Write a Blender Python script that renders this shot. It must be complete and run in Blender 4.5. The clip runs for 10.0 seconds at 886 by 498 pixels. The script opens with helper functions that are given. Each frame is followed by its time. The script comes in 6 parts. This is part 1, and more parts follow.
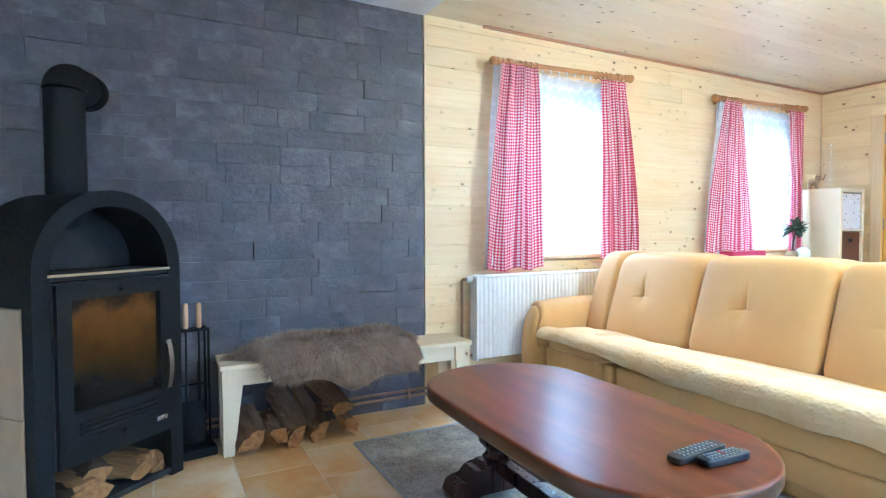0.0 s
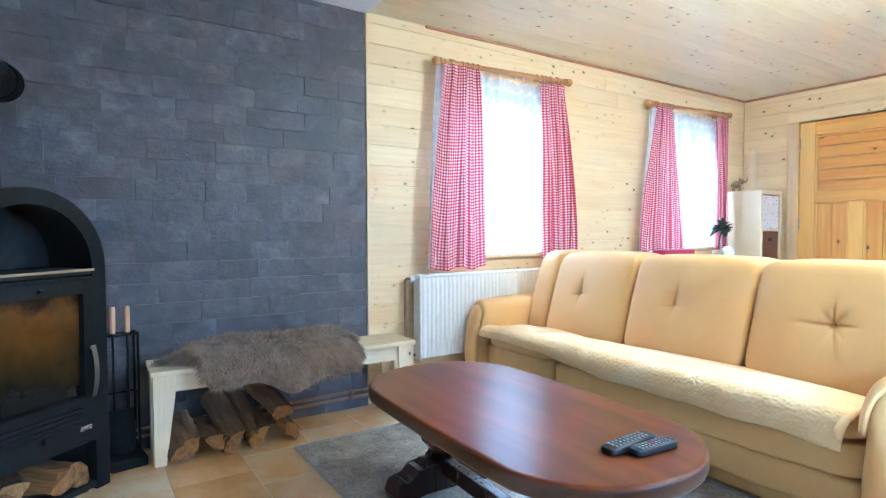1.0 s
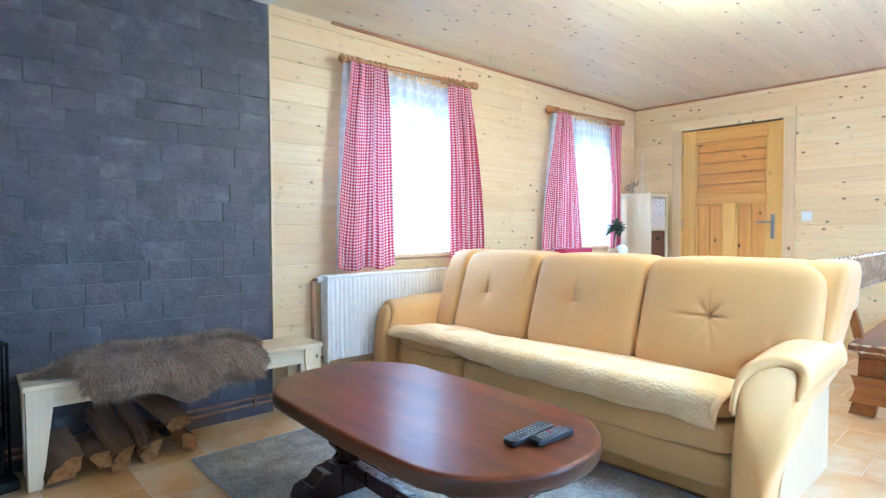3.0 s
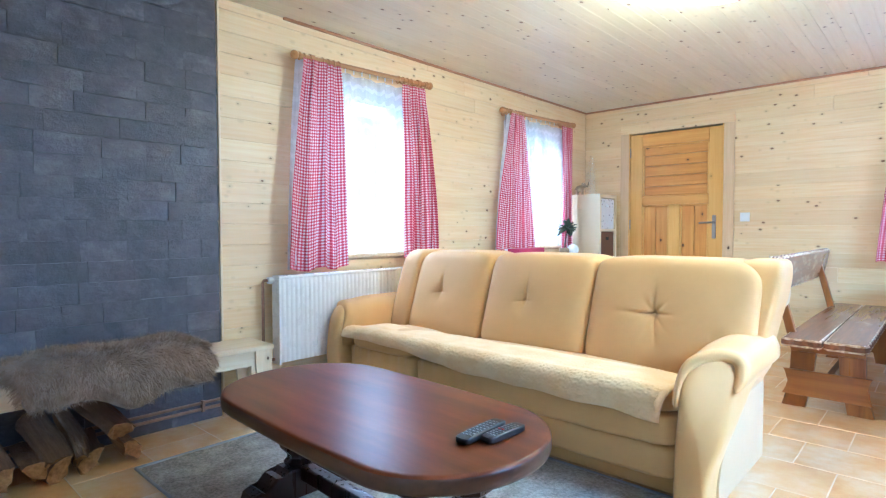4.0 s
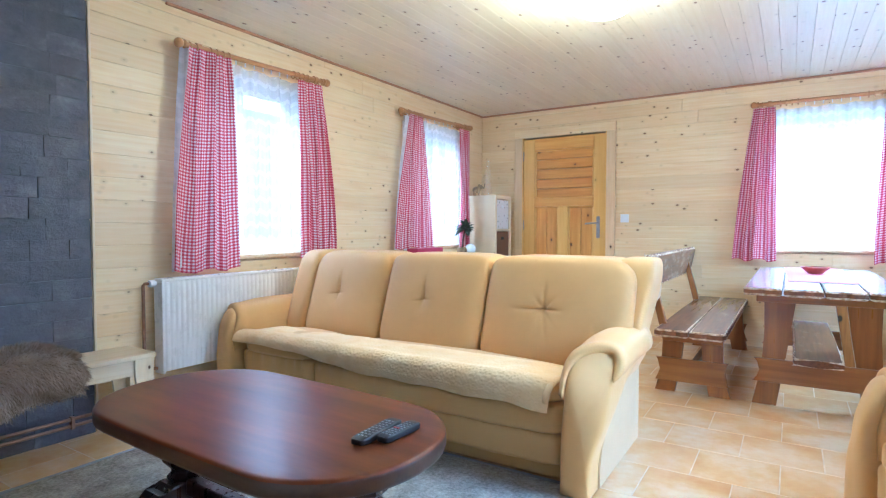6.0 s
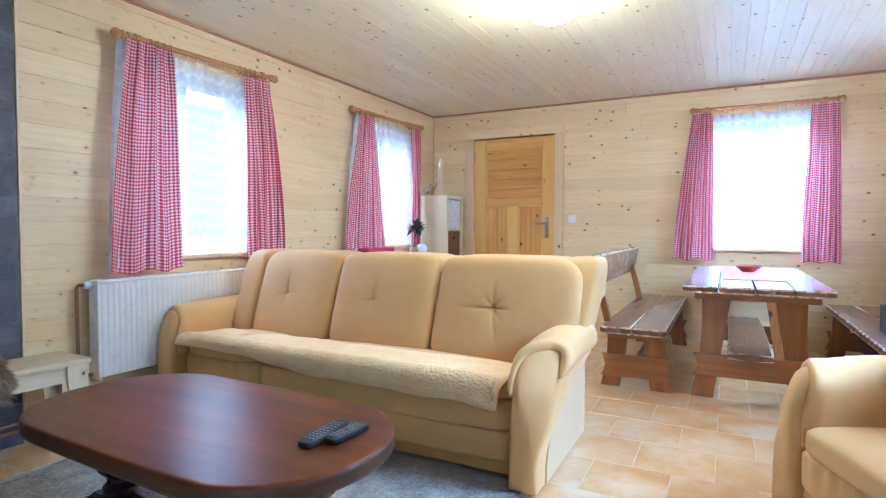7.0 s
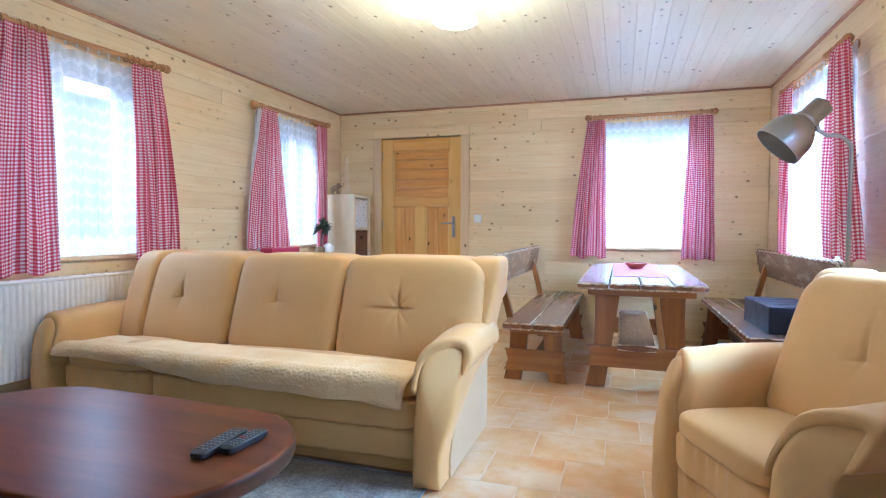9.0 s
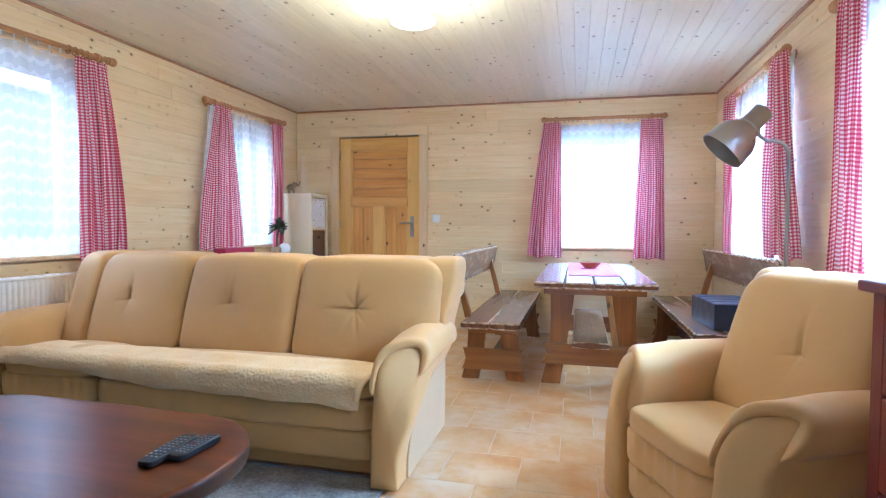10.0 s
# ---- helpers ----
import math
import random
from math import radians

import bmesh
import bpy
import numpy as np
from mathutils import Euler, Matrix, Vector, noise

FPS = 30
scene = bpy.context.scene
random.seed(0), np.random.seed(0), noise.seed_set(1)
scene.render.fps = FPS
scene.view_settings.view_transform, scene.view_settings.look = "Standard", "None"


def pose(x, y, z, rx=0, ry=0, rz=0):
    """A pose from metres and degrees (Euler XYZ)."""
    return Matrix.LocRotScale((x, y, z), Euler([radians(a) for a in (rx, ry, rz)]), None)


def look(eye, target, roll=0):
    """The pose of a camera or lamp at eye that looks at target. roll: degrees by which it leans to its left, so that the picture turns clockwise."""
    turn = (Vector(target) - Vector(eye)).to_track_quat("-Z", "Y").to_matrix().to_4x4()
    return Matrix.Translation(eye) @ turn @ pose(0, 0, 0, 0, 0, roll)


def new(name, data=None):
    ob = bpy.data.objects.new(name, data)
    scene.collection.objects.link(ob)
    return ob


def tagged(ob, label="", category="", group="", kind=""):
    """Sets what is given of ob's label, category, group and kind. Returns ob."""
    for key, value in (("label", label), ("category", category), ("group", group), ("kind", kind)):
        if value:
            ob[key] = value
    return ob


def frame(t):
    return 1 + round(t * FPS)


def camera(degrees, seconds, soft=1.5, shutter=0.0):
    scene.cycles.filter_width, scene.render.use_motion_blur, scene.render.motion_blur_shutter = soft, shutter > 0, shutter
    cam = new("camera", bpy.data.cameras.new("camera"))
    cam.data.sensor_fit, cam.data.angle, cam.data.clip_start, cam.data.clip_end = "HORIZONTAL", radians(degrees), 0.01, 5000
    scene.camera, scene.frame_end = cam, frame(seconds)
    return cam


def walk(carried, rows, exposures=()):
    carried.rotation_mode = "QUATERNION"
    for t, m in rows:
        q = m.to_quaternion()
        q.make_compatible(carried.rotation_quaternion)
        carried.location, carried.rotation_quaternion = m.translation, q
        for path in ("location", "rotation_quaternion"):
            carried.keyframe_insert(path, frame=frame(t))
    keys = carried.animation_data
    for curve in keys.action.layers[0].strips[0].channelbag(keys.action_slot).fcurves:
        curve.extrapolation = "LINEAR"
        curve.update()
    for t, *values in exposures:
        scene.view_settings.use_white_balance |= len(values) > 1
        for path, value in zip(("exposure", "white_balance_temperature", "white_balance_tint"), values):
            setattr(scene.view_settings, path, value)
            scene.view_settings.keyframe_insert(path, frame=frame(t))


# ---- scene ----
cam = camera(77.8, 10.0, soft=1.2)
PATH = [
    (0, look((-0.115, -0.013, 1.053), (-1.884, 0.918, 0.986), -0.2)),
    (0.5, look((-0.112, -0.007, 1.052), (-1.827, 1.021, 0.984), -0.2)),
    (1, look((-0.109, -0.001, 1.051), (-1.776, 1.101, 0.983), -0.2)),
    (1.5, look((-0.105, 0.0, 1.052), (-1.719, 1.178, 0.983), -0.2)),
    (2, look((-0.101, 0.002, 1.051), (-1.668, 1.242, 0.982), -0.2)),
    (2.5, look((-0.098, 0.006, 1.05), (-1.617, 1.305, 0.981), -0.2)),
    (4, look((-0.087, 0.012, 1.051), (-1.441, 1.482, 0.98), -0.1)),
    (4.5, look((-0.081, 0.011, 1.053), (-1.366, 1.542, 0.981), 0.0)),
    (5, look((-0.075, 0.013, 1.055), (-1.29, 1.6, 0.981), 0.0)),
    (5.5, look((-0.071, 0.013, 1.055), (-1.215, 1.652, 0.981), 0.0)),
    (7, look((-0.056, 0.017, 1.055), (-0.976, 1.791, 0.981), 0.2)),
    (7.5, look((-0.049, 0.015, 1.058), (-0.899, 1.824, 0.982), 0.2)),
    (8, look((-0.042, 0.014, 1.062), (-0.82, 1.855, 0.984), 0.3)),
    (8.5, look((-0.037, 0.012, 1.063), (-0.736, 1.884, 0.985), 0.3)),
    (9, look((-0.024, 0.01, 1.065), (-0.644, 1.909, 0.987), 0.3)),
    (9.5, look((-0.019, 0.009, 1.066), (-0.566, 1.931, 0.987), 0.3)),
    (10, look((-0.016, 0.006, 1.069), (-0.493, 1.946, 0.99), 0.4)),
]
walk(cam, PATH, exposures=[(0.0, 0.12, 4490, 4), (2.5, -0.07, 4460, 6), (5.5, -0.40, 4480, 8), (10.0, -0.86, 4760, 14)])

# ---- light ----
world = bpy.data.worlds.new("sky")
scene.world = world
world.use_nodes = True
wn = world.node_tree
sky = wn.nodes.new("ShaderNodeTexSky")
sky.sky_type = "NISHITA"
sky.sun_disc = False
sky.sun_elevation, sky.sun_rotation = radians(35), radians(120)
wn.nodes["Background"].inputs[1].default_value = 0.12
wn.links.new(sky.outputs[0], wn.nodes["Background"].inputs[0])

WEST, NORTH, EAST, SOUTH, TOP = -3.11, 5.66, 1.23, -1.75, 2.348
SLATE_END = 1.424
DAY = (0.55, 0.79, 1.0)


def window_light(x, y, out, watts, tone=DAY, high=3.2):
    """A stretch of bright sky, high outside a window, that slopes down through its opening. out: the way out of the room."""
    lamp = bpy.data.lights.new("daylight", "AREA")
    lamp.shape, lamp.size, lamp.size_y, lamp.energy, lamp.color = "RECTANGLE", 2.4, 1.7, watts, tone
    ob = new("daylight", lamp)
    eye = (x + out[0] * 1.9, y + out[1] * 1.9, high)
    ob.matrix_world = look(eye, (x - out[0] * 0.4, y - out[1] * 0.4, 1.2))
    return ob


for wy in (2.46, 4.60):
    window_light(WEST - 0.3, wy, (-1, 0), 560, (0.80, 0.91, 1.0))
window_light(0.195, NORTH + 0.3, (0, 1), 3300)
window_light(EAST + 0.3, 4.25, (1, 0), 2600, high=2.8)
window_light(EAST + 0.3, 2.38, (1, 0), 4300, high=3.5)

for lx, ly in ((-0.95, 3.03), (-0.80, 2.80), (-1.08, 2.80)):
    bulb = bpy.data.lights.new("bulb", "POINT")
    bulb.energy, bulb.color, bulb.shadow_soft_size = 26, (1.0, 0.925, 0.60), 0.05
    new("bulb", bulb).location = (lx, ly, 2.12)


# ---- materials ----
class Nodes:
    """A small builder for node materials."""

    def __init__(self, name):
        self.mat = bpy.data.materials.new(name)
        self.mat.use_nodes = True
        self.t = self.mat.node_tree
        self.p = self.t.nodes["Principled BSDF"]

    def n(self, kind, **inputs):
        node = self.t.nodes.new("ShaderNode" + kind)
        for k, v in inputs.items():
            self.set(node, k, v)
        return node

    def set(self, node, k, v):
        key = k.replace("_", " ")
        sock = node.inputs[int(key[1:])] if key[0] == "i" and key[1:].isdigit() else node.inputs[key]
        if isinstance(v, bpy.types.NodeSocket):
            self.t.links.new(v, sock)
        else:
            sock.default_value = v

    def math(self, op, a, b=0.0):
        node = self.t.nodes.new("ShaderNodeMath")
        node.operation = op
        self.set(node, "i0", a), self.set(node, "i1", b)
        return node.outputs[0]

    def mix(self, f, a, b, blend="MIX"):
        node = self.t.nodes.new("ShaderNodeMix")
        node.data_type, node.blend_type = "RGBA", blend
        self.set(node, "i0", f)
        for i, v in ((6, a), (7, b)):
            self.set(node, f"i{i}", v if isinstance(v, bpy.types.NodeSocket) else (*v[:3], 1))
        return node.outputs[2]

    def ramp(self, f, *stops):
        node = self.t.nodes.new("ShaderNodeValToRGB")
        e = node.color_ramp.elements
        while len(e) < len(stops):
            e.new(0.5)
        for el, (pos, col) in zip(e, stops):
            el.position = pos
            el.color = (*col, 1) if isinstance(col, tuple) else (col, col, col, 1)
        self.set(node, "i0", f)
        return node.outputs[0]

    def coords(self, kind="Object", scale=(1, 1, 1), spread=0.0):
        c = self.n("TexCoord").outputs[kind]
        if spread:
            r = self.n("ObjectInfo").outputs["Random"]
            v = self.n("CombineXYZ", X=self.math("MULTIPLY", r, spread), Y=self.math("MULTIPLY", r, spread * 0.61), Z=self.math("MULTIPLY", r, spread * 0.37))
            add = self.t.nodes.new("ShaderNodeVectorMath")
            self.set(add, "i0", c), self.set(add, "i1", v.outputs[0])
            c = add.outputs[0]
        m = self.n("Mapping", Vector=c, Scale=scale)
        return m.outputs[0]

    def noise(self, vec, scale, detail=4.0, rough=0.55):
        return self.n("TexNoise", Vector=vec, Scale=scale, Detail=detail, Roughness=rough).outputs["Fac"]

    def bump(self, height, strength=0.3, dist=0.002):
        b = self.n("Bump", Strength=strength, Distance=dist, Height=height)
        self.set(self.p, "Normal", b.outputs[0])

    def done(self, colour=None, rough=None, metal=None, spec=None):
        for k, v in (("Base Color", colour), ("Roughness", rough), ("Metallic", metal), ("Specular IOR Level", spec)):
            if v is not None:
                self.set(self.p, k, (*v, 1) if isinstance(v, tuple) else v)
        return self.mat


def wood(name, pale, dark, axis=0, knots=0.0, rough=0.45, spread=40.0, island=False, knot_col=(0.10, 0.045, 0.015), streak=1.0, thin=1, coat=0.0, ksize=1.0, rugged=0.0, relief=0.25, dense=1.45):
    """Sawn timber with its grain along the axis; knots: share of cells that hold a knot."""
    k = Nodes(name)
    s1, s2 = [22.0, 22.0, 22.0], [7.0, 7.0, 7.0]
    s1[axis], s2[axis], s2[thin] = 1.1, 4.6, 0.0
    base = k.coords("Object", (1, 1, 1), spread)
    if island:
        r = k.n("NewGeometry").outputs["Random Per Island"]
        add = k.t.nodes.new("ShaderNodeVectorMath")
        v = k.n("CombineXYZ", X=k.math("MULTIPLY", r, 31.0), Y=k.math("MULTIPLY", r, 17.0), Z=k.math("MULTIPLY", r, 9.0))
        k.set(add, "i0", base), k.set(add, "i1", v.outputs[0])
        base = add.outputs[0]
    g = k.n("Mapping", Vector=base, Scale=s1).outputs[0]
    grain = k.noise(g, 2.2 * streak, 6.0, 0.62)
    broad = k.noise(base, 1.6, 2.0)
    tone = k.ramp(k.math("ADD", k.math("MULTIPLY", grain, 0.75), k.math("MULTIPLY", broad, 0.35)), (0.36, pale), (0.72, dark))
    rnd = r if island else k.n("ObjectInfo").outputs["Random"]
    tone = k.mix(k.math("MULTIPLY", rnd, 0.35), tone, tuple(c * 0.82 for c in dark))
    height = grain
    if knots:
        kv = k.n("Mapping", Vector=base, Scale=s2).outputs[0]
        vor = k.n("TexVoronoi", Vector=kv, Scale=dense)
        pick = k.math("LESS_THAN", k.n("SeparateColor", Color=vor.outputs["Color"]).outputs[0], knots)
        size = k.math("MULTIPLY", k.n("SeparateColor", Color=vor.outputs["Color"]).outputs[1], 0.075 * ksize)
        d = k.math("SUBTRACT", vor.outputs["Distance"], size)
        core = k.math("MULTIPLY", k.ramp(d, (0.018 * ksize, 1.0), (0.052 * ksize, 0.0)), pick)
        halo = k.math("MULTIPLY", k.ramp(d, (0.04, 0.4), (0.22, 0.0)), pick)
        tone = k.mix(halo, tone, tuple(c * 0.62 for c in dark))
        tone = k.mix(core, tone, knot_col)
    k.bump(k.math("ADD", height, k.math("MULTIPLY", k.noise(base, 28.0, 6.0, 0.7), rugged)), relief + 0.7 * min(1.0, rugged), 0.001 + 0.008 * rugged)
    k.set(k.p, "Coat Weight", coat), k.set(k.p, "Coat Roughness", 0.16)
    return k.done(tone, k.ramp(grain, (0.3, rough - 0.06), (0.8, rough + 0.10)))


def cloth(name, col, col2, scale=420.0, rough=0.9, sheen=0.3, spec=0.2, blotch=3.0):
    k = Nodes(name)
    v = k.coords("Object", (1, 1, 1), 5.0)
    f = k.noise(v, blotch, 4.0)
    fine = k.noise(v, scale, 2.0)
    c = k.mix(k.ramp(f, (0.35, 0.0), (0.68, 1.0)), col, col2)
    c = k.mix(k.math("MULTIPLY", fine, 0.25), c, tuple(x * 0.7 for x in col))
    k.bump(k.math("ADD", fine, k.math("MULTIPLY", k.noise(v, 26.0, 3.0), 1.6)), 0.3, 0.002)
    k.set(k.p, "Sheen Weight", sheen), k.set(k.p, "Sheen Roughness", 0.5)
    return k.done(c, rough, 0.0, spec)


def plain(name, col, rough=0.5, metal=0.0, wear=0.12, scale=18.0, bump=0.1, spec=None, spread=3.0):
    """One paint, plastic or metal with light mottling and fine relief."""
    k = Nodes(name)
    v = k.coords("Object", (1, 1, 1), spread)
    f = k.noise(v, scale, 5.0)
    c = k.mix(k.ramp(f, (0.3, 0.0), (0.75, 1.0)), tuple(min(1, x * (1 + wear)) for x in col), tuple(x * (1 - wear) for x in col))
    k.bump(k.noise(v, scale * 14, 3.0), bump, 0.001)
    return k.done(c, k.ramp(f, (0.3, max(0.02, rough - 0.07)), (0.8, min(1.0, rough + 0.08))), metal, spec)


PINE, PINE_D = (0.88, 0.705, 0.41), (0.79, 0.550, 0.265)
M = {}
M["pine_x"] = wood("pine boards", PINE, PINE_D, 0, 0.66, 0.42, ksize=1.15, knot_col=(0.24, 0.12, 0.045), dense=2.2)
M["pine_ceiling"] = wood("pine ceiling boards", (0.80, 0.71, 0.51), (0.74, 0.63, 0.42), 1, 0.62, 0.42, 0.0, True, thin=2, ksize=1.35, dense=2.1, knot_col=(0.26, 0.15, 0.075))
M["pine_bench"] = wood("pale planed pine", (0.88, 0.75, 0.52), (0.78, 0.60, 0.35), 1, 0.2, 0.5, thin=2)
M["pine_bench_z"] = wood("pale planed pine upright", (0.88, 0.75, 0.52), (0.78, 0.60, 0.35), 2, 0.15, 0.5, thin=0)
M["trim_pine"] = wood("pine trim", (0.72, 0.52, 0.29), (0.60, 0.38, 0.17), 0, 0.05, 0.45)
M["trim_pine_z"] = wood("pine trim upright", (0.80, 0.61, 0.36), (0.68, 0.47, 0.24), 2, 0.10, 0.45)
M["cove"] = wood("brown pine cove", (0.50, 0.26, 0.12), (0.38, 0.17, 0.07), 0, 0.0, 0.5)
M["door_x"] = wood("orange varnished spruce", (0.80, 0.45, 0.105), (0.62, 0.29, 0.050), 0, 0.10, 0.35, streak=0.7)
M["door_panel_x"] = wood("dark orange spruce boards", (0.78, 0.40, 0.080), (0.56, 0.235, 0.038), 0, 0.35, 0.35, streak=0.8)
M["door_panel_z"] = wood("dark orange spruce boards upright", (0.79, 0.42, 0.090), (0.58, 0.25, 0.042), 2, 0.35, 0.35, streak=0.8)
M["door_z"] = wood("orange varnished spruce upright", (0.84, 0.53, 0.150), (0.71, 0.39, 0.080), 2, 0.08, 0.35, streak=0.7)
M["rod"] = wood("honey turned wood", (0.58, 0.30, 0.10), (0.42, 0.18, 0.050), 0, 0.0, 0.35)
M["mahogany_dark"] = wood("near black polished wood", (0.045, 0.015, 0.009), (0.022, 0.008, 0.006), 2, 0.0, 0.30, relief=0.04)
# darker than the veneer: the rim's shade is put into its colour
M["shaded_table_edge"] = wood("worn table edge darkened for shade", (0.085, 0.028, 0.010), (0.038, 0.013, 0.006), 0, 0.0, 0.36, relief=0.06)
M["rustic_z"] = wood("brown rustic oak upright", (0.42, 0.160, 0.028), (0.19, 0.062, 0.011), 2, 0.5, 0.32, knot_col=(0.03, 0.012, 0.005), thin=1, streak=0.5, ksize=1.5, relief=0.10, coat=0.4)
M["rustic_x"] = wood("brown rustic oak crosswise", (0.43, 0.168, 0.030), (0.21, 0.070, 0.012), 0, 0.5, 0.32, knot_col=(0.03, 0.012, 0.005), thin=1, streak=0.5, ksize=1.5, relief=0.10, coat=0.4)
M["log_bark"] = wood("firewood bark", (0.17, 0.085, 0.036), (0.055, 0.027, 0.012), 0, 0.0, 0.95, rugged=1.0)
M["log_cut"] = wood("split firewood", (0.42, 0.205, 0.060), (0.15, 0.065, 0.018), 0, 0.0, 0.9, rugged=0.7)
M["birch"] = wood("tool handle beech", (0.70, 0.45, 0.25), (0.60, 0.34, 0.16), 2, 0.0, 0.5)
M["sofa"] = cloth("honey microfibre", (0.745, 0.438, 0.144), (0.695, 0.387, 0.118), 500.0, 0.62, 0.14, 0.42)
M["sofa_side"] = cloth("beige microfibre", (0.64, 0.43, 0.21), (0.59, 0.38, 0.18), 500.0, 0.8, 0.3, 0.25)
M["fleece"] = cloth("cream fleece pile", (0.95, 0.70, 0.38), (0.90, 0.60, 0.27), 160.0, 1.0, 0.15, 0.1, 9.0)
M["pelt"] = cloth("brown sheepskin", (0.50, 0.345, 0.22), (0.24, 0.150, 0.088), 200.0, 1.0, 0.3, 0.1, 11.0)
M["white_metal"] = plain("white radiator enamel", (0.90, 0.88, 0.85), 0.3, wear=0.02, bump=0.03)
M["white_paint"] = plain("white plaster paint", (0.80, 0.80, 0.82), 0.8, wear=0.05, scale=3.0, bump=0.2)
M["white_plastic"] = plain("white plastic", (0.82, 0.82, 0.80), 0.35, wear=0.03, bump=0.02)
M["frame_white"] = plain("white window paint", (0.82, 0.82, 0.80), 0.35, wear=0.04, bump=0.04)
M["stove"] = plain("black stove steel", (0.011, 0.011, 0.011), 0.6, 0.0, 0.2, 60.0, 0.12, 0.10)
M["stove_in"] = plain("matt black lining", (0.010, 0.010, 0.010), 0.8, 0.0, 0.2, 30.0, 0.2)
M["stove_stone"] = plain("beige ceramic cladding", (0.33, 0.235, 0.13), 0.6, 0.0, 0.10, 6.0, 0.15)
M["chrome"] = plain("brushed steel", (0.62, 0.62, 0.64), 0.28, 1.0, 0.06, 60.0, 0.05)
M["nickel"] = plain("dull grey handle metal", (0.36, 0.35, 0.35), 0.35, 1.0, 0.08, 60.0, 0.05)
M["lamp_metal"] = plain("grey bronze lacquered metal", (0.35, 0.32, 0.28), 0.33, 0.9, 0.02, 4.0, 0.0)
M["copper"] = plain("copper pipe", (0.33, 0.19, 0.115), 0.38, 1.0, 0.15, 30.0, 0.05)
M["black_plastic"] = plain("black plastic", (0.010, 0.010, 0.011), 0.5, 0.0, 0.1, 30.0, 0.05)
M["key_grey"] = plain("grey rubber keys", (0.26, 0.26, 0.27), 0.6, 0.0, 0.1)
M["key_red"] = plain("red rubber key", (0.5, 0.03, 0.03), 0.6, 0.0, 0.1)
M["red_paint"] = plain("dark red paint", (0.17, 0.020, 0.017), 0.35, 0.0, 0.12, 8.0, 0.08)
M["red_cloth"] = cloth("raspberry cloth", (0.55, 0.04, 0.11), (0.47, 0.03, 0.09), 500.0, 0.9)
M["navy"] = plain("dark navy painted wood", (0.011, 0.019, 0.052), 0.36, 0.0, 0.03, 14.0, 0.05)
M["cream"] = plain("cream melamine", (0.76, 0.63, 0.40), 0.4, 0.0, 0.04, 5.0, 0.03)
M["porcelain"] = plain("white porcelain", (0.85, 0.85, 0.84), 0.15, 0.0, 0.02, 5.0, 0.0)
M["leaf"] = plain("dull green and purple leaves", (0.05, 0.065, 0.03), 0.6, 0.0, 0.4, 20.0, 0.2)
M["bronze"] = plain("brown carved figurine", (0.30, 0.20, 0.10), 0.5, 0.0, 0.3, 40.0, 0.3)
M["bowl"] = plain("reddish wooden bowl", (0.30, 0.09, 0.04), 0.35, 0.0, 0.2, 20.0, 0.05)
M["grout"] = plain("pale grout", (0.66, 0.52, 0.37), 0.9, 0.0, 0.15, 12.0, 0.3)
M["mortar"] = plain("dark joint", (0.026, 0.027, 0.033), 0.95, 0.0, 0.2, 12.0, 0.3)


def make_slate():
    k = Nodes("split slate")
    v = k.coords("Object", (1, 1, 1), 60.0)
    r = k.n("ObjectInfo").outputs["Random"]
    cleft = k.noise(k.n("Mapping", Vector=v, Scale=(1.0, 0.8, 1.2)).outputs[0], 14.0, 8.0, 0.68)
    f = k.noise(v, 5.0, 7.0, 0.65)
    c = k.ramp(k.math("ADD", k.math("MULTIPLY", f, 0.6), k.math("MULTIPLY", cleft, 0.4)), (0.38, (0.049, 0.043, 0.049)), (0.52, (0.106, 0.092, 0.100)), (0.64, (0.193, 0.167, 0.175)))
    c = k.mix(k.math("MULTIPLY", r, 0.65), c, (0.058, 0.053, 0.054))
    k.bump(k.math("ADD", k.math("MULTIPLY", cleft, 1.5), k.math("MULTIPLY", k.noise(v, 70.0, 4.0), 0.3)), 0.85, 0.006)
    return k.done(c, k.ramp(f, (0.3, 0.36), (0.8, 0.58)))


def make_tile():
    k = Nodes("terracotta tile")
    v = k.coords("Object", (1, 1, 1), 70.0)
    r = k.n("ObjectInfo").outputs["Random"]
    f = k.noise(v, 3.6, 6.0, 0.6)
    c = k.ramp(f, (0.30, (0.66, 0.290, 0.070)), (0.46, (0.75, 0.435, 0.165)), (0.64, (0.83, 0.65, 0.42)))
    c = k.mix(k.math("MULTIPLY", r, 0.35), c, (0.70, 0.37, 0.115))
    k.bump(k.noise(v, 22.0, 3.0), 0.12, 0.002)
    k.set(k.p, "Coat Weight", 1.0), k.set(k.p, "Coat Roughness", 0.27), k.set(k.p, "Coat IOR", 1.7)
    return k.done(c, k.ramp(k.noise(v, 9.0, 4.0), (0.3, 0.32), (0.75, 0.48)), 0.0, 0.7)


